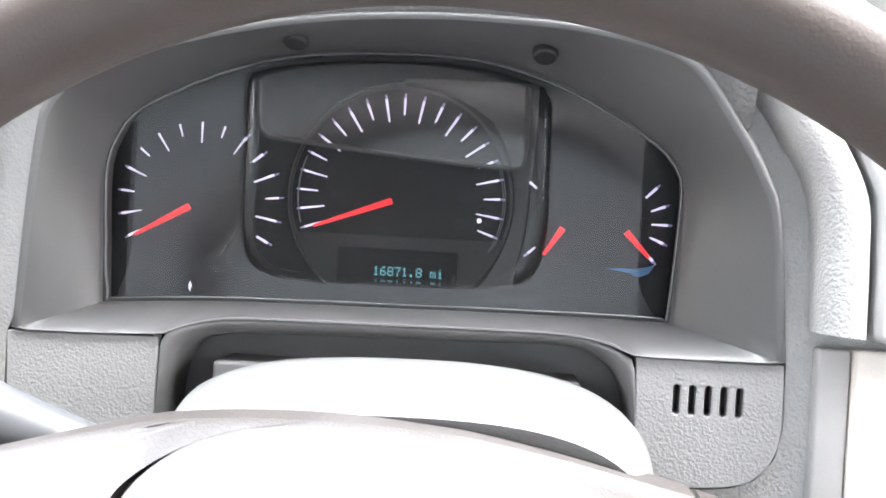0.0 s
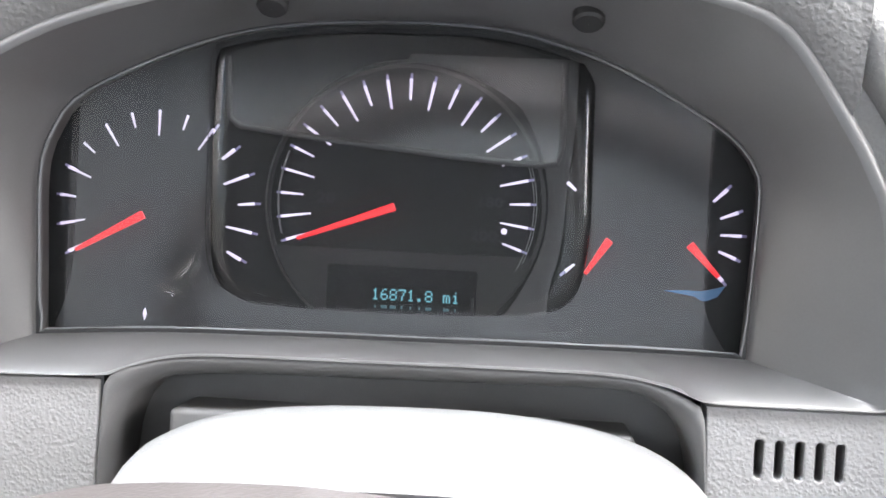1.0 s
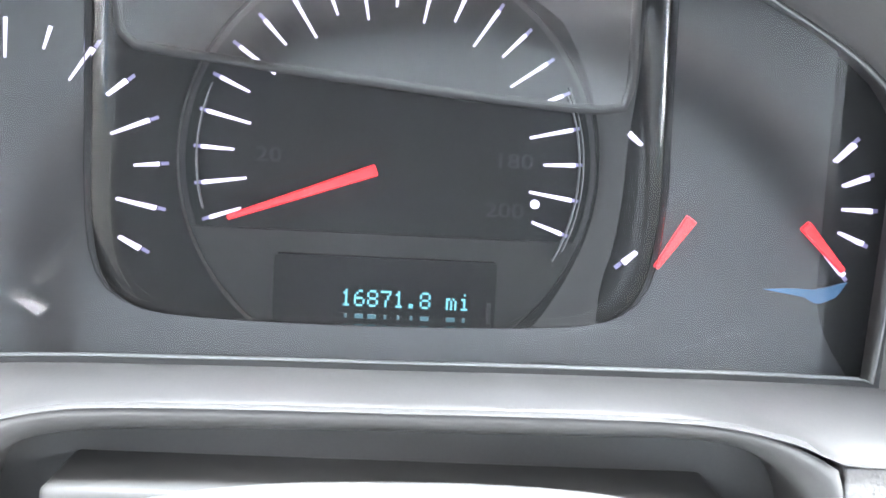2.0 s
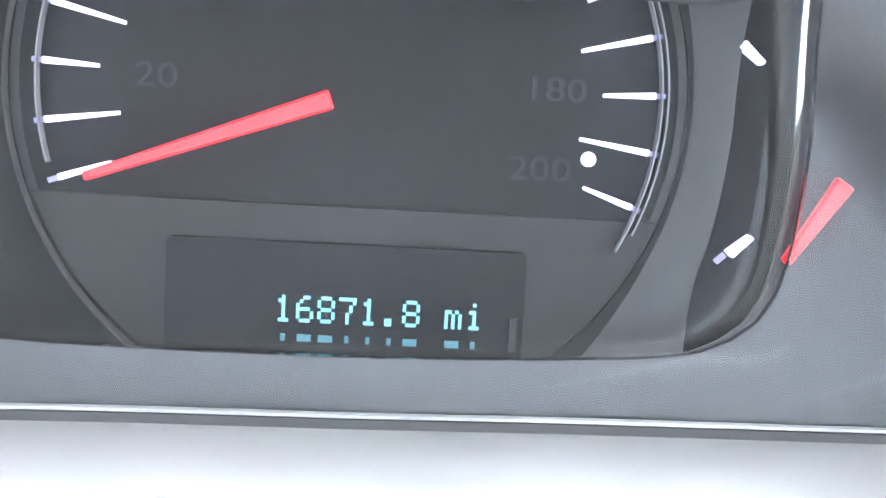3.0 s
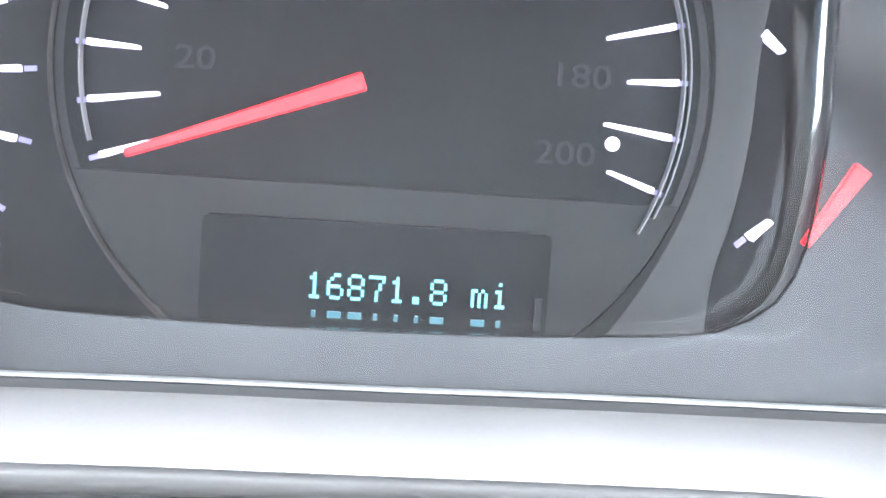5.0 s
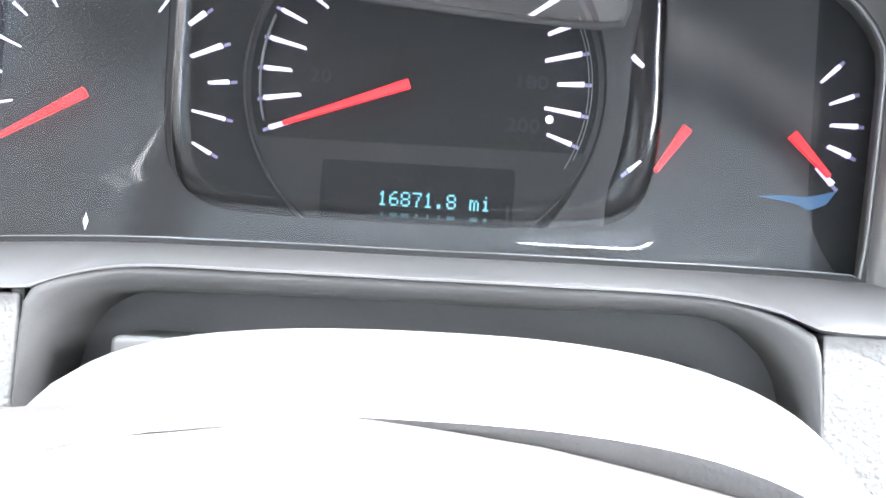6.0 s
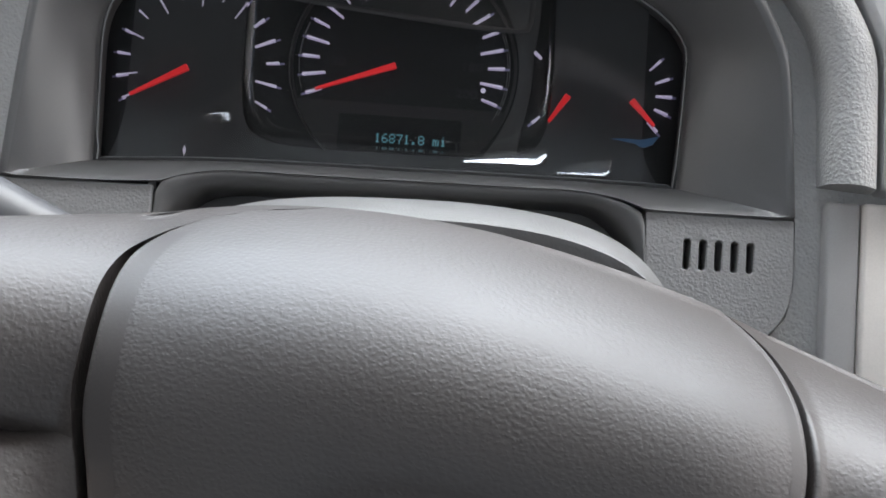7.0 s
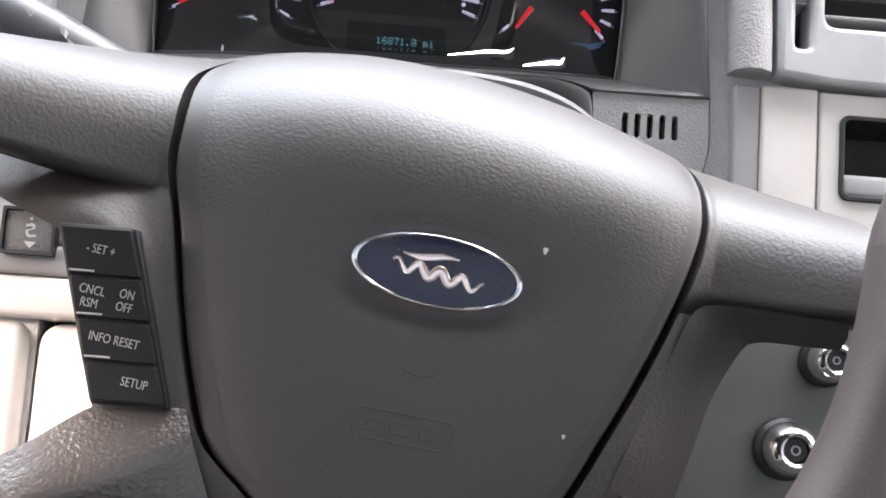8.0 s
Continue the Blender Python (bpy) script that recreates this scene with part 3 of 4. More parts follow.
def tick(cx, cz, deg, r_out, length, wide, parent):
    c, s = math.cos(radians(deg)), math.sin(radians(deg))
    bm = bmesh.new()
    pts = []
    for r, w in ((r_out, wide), (r_out - length, wide * 0.55)):
        for q in (-0.5, 0.5):
            pts.append((cx + c * r - s * w * q, cz + s * r + c * w * q))
    a, b, d, e = pts
    front = [bm.verts.new((x, 0.0, z)) for x, z in (a, b, e, d)]
    back = [bm.verts.new((x, 0.0034, z)) for x, z in (a, b, e, d)]
    bm.faces.new(front)
    for i in range(4):
        bm.faces.new((front[i], back[i], back[(i + 1) % 4], front[(i + 1) % 4]))
    bmesh.ops.recalc_face_normals(bm, faces=bm.faces)
    if [f for f in bm.faces if abs(f.normal.y) > 0.9][0].normal.y > 0:
        bmesh.ops.reverse_faces(bm, faces=bm.faces)
    ob = part("tick", bm, M_TICK, parent, smooth=False)
    tip = [(cx + c * r - s * wide * q, cz + s * r + c * wide * q) for r, q in ((r_out + 0.0003, -0.4), (r_out + 0.0003, 0.4), (r_out + 0.0022, 0.4), (r_out + 0.0022, -0.4))]
    part("tip", plate(tip, [], 0.0022, 0.0034), M_TIP, ob, "dim clear tick end", smooth=False)
    return ob


for k in range(21):
    tick(*SP_C, 90 + (10 - k) * 10.92, SP_R, 0.0101 if k % 2 else 0.0073, 0.00095, gauges)
for k in range(15):
    tick(*TA_C, 90 + (7 - k) * 16.85, TA_R, 0.0093 if k % 2 else 0.0056, 0.0010, gauges)
for deg in (45, 22, 0, -22, -45):
    tick(0.0966, -0.0054, deg, 0.0226 if abs(deg) > 30 else 0.0216, 0.0062 if deg else 0.0069, 0.0012, gauges)
for deg in (141, 222):
    tick(0.0758, -0.0048, deg, 0.0242, 0.0042, 0.0012, gauges)


def needle(cx, cz, tip, root, wide, parent):
    """A lit bar from a root near the hub to its tip."""
    a, b = Vector(root), Vector(tip)
    d = (b - a).normalized()
    s = Vector((-d.y, d.x))
    loop = [a + s * wide * 0.62, a - s * wide * 0.62, b - s * wide * 0.28, b + s * wide * 0.28]
    bm = plate([tuple(p) for p in loop], [], -0.0052, -0.0036)
    nd = part("needle", bm, M_NEEDLE, parent, "lit red pointer", bevel=0.0004)
    return nd


needle(0.0015, 0.0008, (-0.0372, -0.0140), (-0.0030, -0.0012), 0.0023, gauges)
needle(-0.0895, -0.0062, (-0.1170, -0.0222), (-0.0928, -0.0084), 0.0024, gauges)
needle(0.0755, -0.0045, (0.0645, -0.0212), (0.0724, -0.0090), 0.0024, gauges)
needle(0.0970, -0.0055, (0.1102, -0.0200), (0.0998, -0.0092), 0.0024, gauges)

for body, x, z in (("20", -0.0290, 0.0008), ("180", 0.0300, 0.0020), ("200", 0.0284, -0.0100)):
    text_part("numeral", body, 0.0052, M_NUMERAL, gauges, pose(x, 0.0030, z), 0.0001, "unlit grey numeral", 1.25)
part("warning_mark", plate([(-0.0930, -0.0440), (-0.0922, -0.0418), (-0.0914, -0.0440), (-0.0922, -0.0466)], [], 0.0, 0.001), M_TICK, gauges, "small lit white mark")
part("dot_mark", plate(circle(0.0356, -0.0079, 0.0011, 16), [], 0.0024, 0.0034), M_TICK, gauges, "small lit dot")
part("blue_mark", plate(spline([(0.0925, -0.0257), (0.1000, -0.0252), (0.1060, -0.0252), (0.1135, -0.0232)], 10) + spline([(0.1110, -0.0270), (0.1065, -0.0287), (0.1030, -0.0272)], 8), [], 0.0, 0.001), M_BLUEMARK, gauges, "blue printed mark")

# distance display
disp = part("display", plate(rounded(-0.0266, 0.0272, -0.0390, -0.0225, 0.0012), [], 0.0014, 0.0036), M_WINDOW, gauges, "dark display window")
GLYPH = {"1": "00100 01100 00100 00100 00100 00100 01110", "6": "00110 01000 10000 11110 10001 10001 01110", "8": "01110 10001 10001 01110 10001 10001 01110",
         "7": "11111 00001 00010 00010 00100 00100 00100", ".": "00000 00000 00000 00000 00000 01100 01100", "m": "00000 00000 11010 10101 10101 10101 10101",
         "i": "00100 00000 01100 00100 00100 00100 01110"}
pitch = 0.00052
x0 = -0.0100
for i, ch in enumerate("16871.8 mi"):
    if ch == " ":
        continue
    bm = bmesh.new()
    gx = x0 + i * 0.00318
    for r, row in enumerate(GLYPH[ch].split()):
        for c, lit in enumerate(row):
            if lit == "1":
                x, z, h = gx + c * pitch, -0.0307 - r * pitch * 1.12, pitch * 0.46
                bm.faces.new([bm.verts.new((x + sx * h, 0.0008, z + sz * h * 1.1)) for sx, sz in ((-1, -1), (1, -1), (1, 1), (-1, 1))])
    ch_ob = part("character", bm, M_DIGIT, disp, "lit cyan dot character", smooth=False)
    wide = 4 if ch in "68m" else 1.2
    part("under_bar", plate([(gx + pitch * (2 - wide / 2), -0.0364), (gx + pitch * (2 + wide / 2), -0.0364), (gx + pitch * (2 + wide / 2), -0.0374), (gx + pitch * (2 - wide / 2), -0.0374)], [], 0.0008, 0.0012), M_DIGITDIM, disp, "dim cyan dash", smooth=False)
part("side_bar", plate([(0.0252, -0.0325), (0.0262, -0.0325), (0.0262, -0.0375), (0.0252, -0.0375)], [], 0.0008, 0.0012), M_NUMERAL, disp, "dim unlit bar", smooth=False)



def clip_x(loop, limit, side):
    """The part of a loop of (x, z) with side * (x - limit) >= 0."""
    out = []
    for p, q in zip(loop, loop[1:] + loop[:1]):
        a, c = side * (p[0] - limit), side * (q[0] - limit)
        if a >= 0:
            out.append(p)
        if (a >= 0) != (c >= 0):
            f = a / (a - c)
            out.append((limit, p[1] + (q[1] - p[1]) * f))
    return out


def pane(loops, y, tilt=0.0, pivot=0.0):
    """A single glass face in the x-z plane, with holes, turned back from a pivot."""
    bm = bmesh.new()
    edges = []
    for loop in loops:
        vs = [bm.verts.new((x, y + tilt * abs(x - pivot), z)) for x, z in loop]
        edges += [bm.edges.new((p, q)) for p, q in zip(vs, vs[1:] + vs[:1])]
    bmesh.ops.triangle_fill(bm, use_beauty=True, use_dissolve=False, edges=edges)
    bmesh.ops.recalc_face_normals(bm, faces=bm.faces)
    return bm


# the lens: flat side panes, a raised centre pod with sloping edges, and ends that turn back
big = grown(lens_loop, 0.0012)
END_L, END_R, LENS_Y = -0.1195, 0.1060, -0.0060
pod_top = [(x, z - 0.0028) for x, z in lens_loop[:67] if -0.069 < x < 0.0645]
pod = pod_top + [tuple(p) for p in spline([(0.0648, 0.0450), (0.0654, 0.010), (0.0656, -0.0066), (0.0630, -0.0250), (0.0560, -0.0330), (0.0420, -0.0360), (0.0, -0.0376), (-0.0450, -0.0372), (-0.0590, -0.0348), (-0.0665, -0.0285),
                                             (-0.0694, -0.0144), (-0.0700, 0.010), (-0.0704, 0.0480)], 60)]
pod_in = [((x + 0.0022) * 0.872 - 0.0022, 0.012 + (z - 0.012) * 0.945) for x, z in pod]
lens = part("lens", pane([clip_x(clip_x(big, END_L, 1), END_R, -1), pod], LENS_Y), M_LENS, gauges, "clear glossy lens", smooth=False)
pod_wall = part("pod_edge", loft([[(x, LENS_Y - 0.0062 * math.sin(math.pi / 2 * f) ** 0.8, z) for x, z in between2(pod, pod_in, 1 - math.cos(math.pi / 2 * f))] for f in (q / 10 for q in range(11))]), M_EDGELENS, gauges, "sloping clear edge of the centre lens", angle=60)
pod_pane = part("centre_lens", pane([pod_in], LENS_Y - 0.0062), M_PODLENS, gauges, "clear centre lens", smooth=False)
SEAM = [(-0.0628, 0.0480), (-0.0614, 0.0305), (-0.0592, 0.0252), (-0.0505, 0.0232), (-0.0017, 0.0185), (0.0300, 0.0160), (0.0495, 0.0155), (0.0535, 0.0190), (0.0540, 0.0329), (0.0537, 0.0500)]
seam = [tuple(p) for p in spline(SEAM, 40)]
crest = [(x, z - 0.0006) for x, z in pod_in if z > 0.05 and -0.0618 < x < 0.0530]
facet = part("upper_facet", pane([crest + seam[::-1]], LENS_Y - 0.0066), M_FACET, gauges, "clear upper facet of the centre lens", smooth=False)
part("lens_rib", sweep([(x, LENS_Y - 0.0060, z) for x, z in seam], [(0.0011, 0.0004)] * 41, 8), M_BLACK, gauges, "thin dark rib in the centre lens")


def cove(x0, x1, z0, high, deep, lean0, lean1):
    """A clear curve added to reflect a bright strip: it turns out towards the driver below a tight bend and leans back
    by lean0 to lean1 degrees, taller to the right.
    """
    steps = [lean0 * k / 4 for k in range(4)] + [lean0 + (lean1 - lean0) * k / 12 for k in range(13)]
    runs = [0.05] * 4 + [0.8 / 12] * 12
    y, z, line = 0.0, 0.0, [(0.0, 0.0)]
    for a, r in zip(steps, runs):
        y, z = y - r * math.tan(radians(a)), z - r
        line.append((y, z))
    rows = []
    for y, z in line:
        row = []
        for i in range(25):
            f = i / 24
            tall = high * (0.35 + 0.65 * min(1.0, f * 1.6))
            bend = max(0.0, (f - 0.75) / 0.25)
            row.append((x0 + (x1 - x0) * f, deep + tall * y, z0 + 0.35 * high * (1 - math.sqrt(1 - 0.96 * bend * bend)) + tall * (1 + z)))
        rows.append(row)
    return loft(rows, closed=False)


# Clear curves added and leaned to reflect bright strips into low views.
foot = part("glint_foot", cove(0.0290, 0.0640, -0.0430, 0.0085, LENS_Y - 0.0040, 24.0, 33.5), M_GLINT, gauges, "added clear curve that catches a bright strip")
foot_side = part("glint_foot", cove(0.0695, 0.0920, -0.0440, 0.0085, LENS_Y - 0.0002, 22.5, 29.5), M_GLINT, gauges, "added clear curve catching a second bright strip")
# Another added curve, leaned to reflect a bright patch left of the pod.
rows = []
y = 0.0
for k in range(21):
    f = k / 20
    lean = 23.0 + 9.0 * f
    y -= 0.0013 * math.tan(radians(lean))
    wide = 0.0025 + 0.0150 * f ** 1.3 if f < 0.85 else 0.0025 + 0.0150 * 0.85 ** 1.3 - 0.05 * (f - 0.85)
    rows.append([(-0.0665 - 0.002 * f - wide * i / 6, LENS_Y - 0.0003 + y, -0.0070 - 0.0262 * f - 0.0030 * (i / 6) ** 2) for i in range(7)])
cheek = part("glint_cheek", loft(rows, closed=False), M_GLINT, gauges, "added clear curve that catches a bright patch")
glasses = [lens, pod_wall, pod_pane, facet, foot, foot_side, cheek]
for lim, side in ((END_L, -1), (END_R, 1)):
    glasses.append(part("lens_end", pane([clip_x(big, lim, side)], LENS_Y, 0.28, lim), M_PODLENS, gauges, smooth=False))


def swept(loop):
    """Let the mask's straight ends sweep outwards towards the foot."""
    out = []
    for p, q in zip(loop, loop[1:] + loop[:1]):
        out.append(p)
        if abs(p[0] - q[0]) < 1e-6 and abs(p[1] - q[1]) > 0.03:
            for k in range(1, 24):
                out.append((p[0], p[1] + (q[1] - p[1]) * k / 24))
    return [(x + (0.0125 if x > 0 else -0.006) * min(1.0, max(0.0, (-0.024 - z) / 0.026)) ** 2 if min(abs(x - END_L), abs(x - END_R)) < 1e-6 else x, z) for x, z in out]


part("side_mask", plate(swept(clip_x(clip_x(grown(lens_loop, 0.004), END_L, 1), END_R, -1)), [[(x * 1.004, z - 0.0017 if z < 0 else z) for x, z in pod]], 0.0002, 0.0006), M_SIDE, gauges, "dark grey mask, lens haze in its colour", smooth=False)
for g in glasses:
    g.visible_shadow = False
foot_w = [max(0.0, min(1.0, (-0.040 - z) / 0.004)) for _, z in lens_loop]
inner = [(p[0] + (q[0] - p[0]) * w, p[1] + (q[1] - p[1]) * w) for p, q, w in zip(grown(lens_loop, -0.0003), grown(lens_loop, -0.0013), foot_w)]
part("lens_gasket", loft([on(inner, lens_y, 0.0030), on(inner, lens_y, 0.0002), on(grown(lens_loop, 0.0004), lens_y, -0.0002), on(grown(lens_loop, 0.0006), lens_y, 0.0010)]), M_BLACK, gauges, "dark rubber seal round the lens")
part("lens_rim", loft([on(grown(inner, -0.0007), lens_y, 0.0018), on(grown(inner, -0.0006), lens_y, 0.0006), on(grown(inner, -0.0002), lens_y, 0.0003), on(inner, lens_y, 0.0012)]), M_ARC, gauges, "thin pale moulded lens edge")

# ---------------------------------------------------------------- steering column cover
shroud = thing("column_cover", "pale grey plastic steering column cover", "column cover")
TOPX = [(-0.080, -0.140), (-0.079, -0.109), (-0.0735, -0.0880), (-0.0640, -0.0775), (-0.0454, -0.0703), (-0.0200, -0.0664), (0.0120, -0.0650), (0.0400, -0.0654), (0.0640, -0.0684),
        (0.0830, -0.0748), (0.0960, -0.0845), (0.1030, -0.0965), (0.1060, -0.116), (0.1065, -0.140)]
sec = [(0.0125 + (x - 0.0125) * 1.07, z) for x, z in spline(TOPX, 60)]


def front_y(x):
    return -0.101 + 0.006 * min(1.1, abs(x - 0.0125) / 0.09) ** 2


cover_rows = [[(x, 0.03, z - 0.016) for x, z in sec], [(x, -0.010, z - 0.009) for x, z in sec], [(x, -0.036, z - 0.0012) for x, z in sec]]
for f in (0.1, 0.35, 0.7, 0.95):
    cover_rows.append([(0.0125 + (x - 0.0125) * (1 - 0.03 * f), -0.045 + (front_y(x) + 0.045) * f, z - 0.0005 - 0.0125 * f * f) for x, z in sec])
cover_rows.append([(0.0125 + (x - 0.0125) * 0.967, front_y(x), z - 0.0136) for x, z in sec])
cover_rows.append([(0.0125 + (x - 0.0125) * 0.960, front_y(x) + 0.0004, z - 0.0150) for x, z in sec])
part("upper_shell", loft(cover_rows, closed=False), M_SHROUD, shroud, angle=60)
part("front_face", loft([[(0.0125 + (x - 0.0125) * 0.962, front_y(x) + 0.0006, z - 0.0148) for x, z in sec], [(0.0125 + (x - 0.0125) * 0.93, front_y(x) + 0.003, z - 0.023) for x, z in sec], [(0.0125 + (x - 0.0125) * 0.9, front_y(x) + 0.012, z - 0.03) for x, z in sec]], closed=False), M_SHROUD, shroud, angle=60)

part("rear_collar", rbox(-0.0740, 0.0825, -0.024, 0.02, -0.12, -0.0735, 0.002), M_ARCH, shroud, "square collar behind the cover")

stalk = thing("indicator_stalk", "grey plastic indicator stalk behind the wheel", "stalk")
part("lever", sweep([(-0.066, -0.085, -0.110), (-0.094, -0.098, -0.101), (-0.119, -0.105, -0.092), (-0.147, -0.111, -0.081), (-0.175, -0.116, -0.070), (-0.190, -0.118, -0.065)],
                    [(0.008, 0.008), (0.0105, 0.0105), (0.0125, 0.0125), (0.0145, 0.0145), (0.015, 0.015), (0.010, 0.010)], 18), M_STALK, stalk)
part("collar", sweep([(-0.1365, -0.1080, -0.0850), (-0.1425, -0.1095, -0.0828)], [(0.0141, 0.0141), (0.0144, 0.0144)], 20), M_BLACK, stalk, "dark collar")
for x, z, w, h in ((-0.1520, -0.0745, 0.0042, 0.0022), (-0.1345, -0.0810, 0.0010, 0.0024), (-0.1310, -0.0860, 0.0010, 0.0018)):
    part("printed_mark", plate([(x - w, z + h), (x + w, z + 0.3 * h), (x + w * 0.8, z - h), (x - w * 0.8, z - 0.4 * h)], [], -0.1256, -0.114), M_PRINT, stalk, "pale printed mark", smooth=False)

# ---------------------------------------------------------------- steering wheel
wheel = thing("steering_wheel", "grained dark grey steering wheel, turned slightly clockwise", "steering wheel", pose(0.0245, -0.19, -0.1772, 0, 7.2, 0))


LEFT_EDGE = ((-0.096, 0.034), (-0.0864, 0.0465), (-0.0754, 0.0612), (-0.059, 0.0700), (-0.0323, 0.0805), (0.0, 0.0905), (0.0187, 0.0972), (0.035, 0.0992), (0.0458, 0.1003), (0.056, 0.1012), (0.064, 0.1004), (0.070, 0.0975), (0.0745, 0.0920), (0.0775, 0.0840), (0.0797, 0.0720), (0.082, 0.0480))
RIGHT_EDGE = ((-0.096, 0.044), (-0.0864, 0.0525), (-0.0648, 0.0632), (-0.0472, 0.0703), (-0.0294, 0.0775), (-0.0094, 0.0848), (0.0129, 0.0918), (0.0341, 0.0966), (0.0466, 0.0973), (0.0588, 0.0966), (0.0701, 0.0938), (0.0764, 0.0898), (0.082, 0.0840))


EDGES = {-1: spline(LEFT_EDGE, 90), 1: spline(RIGHT_EDGE, 90)}


def half_width(w, side):
    """Half the pad's width at a height, for the left (-1) or right (1) side."""
    pts = EDGES[side]
    for (a, b), (c, d) in zip(pts, pts[1:]):
        if w <= c:
            return b + (d - b) * max(0, (w - a)) / max(1e-6, c - a)
    return pts[-1][1]


def roll(u):
    """How far the padded top rolls away: least towards the left spoke."""
    return 0.92 - 0.20 * min(1.0, max(0.0, -u / 0.1)) + 0.08 * min(1.0, max(0.0, u / 0.1))


def crown(u, w):
    """Height of the padded face: flat in the middle, rolling away at the top and sides."""
    y = 0.020 * (abs(u) / 0.105) ** 2.5
    if w > 0.005:
        y += 0.081 * roll(u) * ((w - 0.005) / 0.076) ** 3.5
    if w < -0.03:
        y += 1.2 * (w + 0.03) ** 2
    return y


def sheet(point, nu, nw, skirt, lip=1.0):
    """A surface from point(s, t), s and t in 0..1, with a skirt turned back all round."""
    bm = bmesh.new()
    g = [[bm.verts.new(point(i / nu, j / nw)) for i in range(nu + 1)] for j in range(nw + 1)]
    for j in range(nw):
        for i in range(nu):
            bm.faces.new((g[j][i], g[j][i + 1], g[j + 1][i + 1], g[j + 1][i]))
    rim = [g[0][i] for i in range(nu)] + [g[j][nu] for j in range(nw)] + [g[nw][i] for i in range(nu, 0, -1)] + [g[j][0] for j in range(nw, 0, -1)]
    mid = sum((v.co for v in rim), Vector()) / len(rim)
    last = rim
    for d, s in ((0.0006, 0.0009), (0.002, 0.0014), (skirt, 0.0014)):
        nxt = []
        for v in rim:
            o = (v.co - mid)
            o.y = 0
            nxt.append(bm.verts.new(v.co + Vector((0, d, 0)) + o.normalized() * s * (lip(v.co) if callable(lip) else lip)))
        for i in range(len(rim)):
            k = (i + 1) % len(rim)
            bm.faces.new((last[i], nxt[i], nxt[k], last[k]))
        last = nxt
    bmesh.ops.recalc_face_normals(bm, faces=bm.faces)
    return bm


def soft(v, r):
    """Zero for negative v, v for positive, rounded over r."""
    return 0.5 * (v + math.sqrt(v * v + r * r))


def top_w(u):
    return 0.082 + (0.0138 - 0.0033 * min(1.0, max(0.0, u / 0.06))) * soft(1 - abs(u / 0.103) ** 2.2, 0.1)


def pad_point(s, t):
    w = -0.096 + 0.178 * t
    u = (2 * s - 1) * half_width(w, -1 if s < 0.5 else 1)
    y = crown(u, w)
    w += (top_w(u) - 0.082) * max(0.0, (w + 0.01) / 0.092) ** 1.6
    e = ((u - 0.0035) / 0.034) ** 2 + ((w - 0.0) / 0.0155) ** 2
    y += 0.0040 * math.exp(-max(0.0, e - 1.0) * 1.5)
    return (u, y, w)


pad = part("airbag_pad", sheet(pad_point, 96, 72, 0.02, lambda p: 1.0 - min(1.0, max(0.0, (0.060 - p.x) / 0.07)) * min(1.0, max(0.0, (p.z - 0.064) / 0.010))), M_PAD, wheel, "grained padded centre", angle=60)


def edge_strip(side, wide):
    """A smooth band just inside the pad's seam."""
    def f(s, t):
        w = -0.085 + 0.157 * t
        u = side * (half_width(w, side) - 0.0005 - wide * s)
        x, y, w2 = u, crown(u, w), w + (top_w(u) - 0.082) * max(0.0, (w + 0.01) / 0.092) ** 1.6
        return (x, y - 0.00015, w2)
    return f


for side, wide in ((-1, 0.0072), (1, 0.0036)):
    part("edge_strip", loft([[edge_strip(side, wide)(i / 4, j / 60) for j in range(61)] for i in range(5)], closed=False), M_STRIP, pad, "smooth ungrained edge band")


def spoke_point(side):
    def f(s, t):
        w0 = 0.0025 + 0.0795 * t
        u0 = half_width(w0, side) + 0.0050 - (0.0046 * min(1.0, max(0.0, (w0 - 0.066) / 0.010)) if side < 0 else 0.0)
        u = u0 + ((0.160 if side > 0 else 0.182) - u0) * s
        k = soft((u - 0.105) / 0.083, 0.08)
        w = w0 * (1 - (0.42 if side > 0 else 0.38) * k) + 0.004 * k + 0.0075 * (1 - t) ** 4 * min(1.0, max(0.0, (u - 0.094) / 0.016)) ** 0.7
        w += (top_w(side * u) - 0.082) * max(0.0, (w0 + 0.01) / 0.092) ** 1.6
        y = 0.020 * min(1, u / 0.105) ** 2.5 - 0.050 * k ** 1.4 + 0.081 * roll(side * u) * max(0, (w0 - 0.005) / 0.076) ** 3.5 * (1 - 0.35 * k)
        if w0 < 0.012:
            y += 0.006 * ((0.012 - w0) / 0.011) ** 2
        return (side * u, y, w)
    return f


for side in (-1, 1):
    part("spoke", sheet(spoke_point(side), 72, 48, 0.018, 0.0 if side < 0 else 1.0), M_WHEEL, wheel, angle=60)


def frame_point(side, outer):
    def f(s, t):
        w = -0.100 + (0.118 if side < 0 else 0.1045) * t
        u0 = half_width(max(-0.094, w), side) + 0.0045
        u1 = max(u0 + 0.002, outer(w))
        edge = 0.020 * (u0 / 0.105) ** 2.5 + 1.2 * min(0, w + 0.03) ** 2
        if side > 0:
            return (u0 + (u1 - u0) * s, edge + 0.0015 * s, w)
        k = min(1.0, 2.2 * s)
        flat = 0.0065 + 0.6 * min(0, w + 0.03) ** 2
        return (-(u0 + (u1 - u0) * s), edge + (flat - edge) * k * k * (3 - 2 * k) + 40 * max(0, w + 0.010) ** 2 * k, w)
    return f


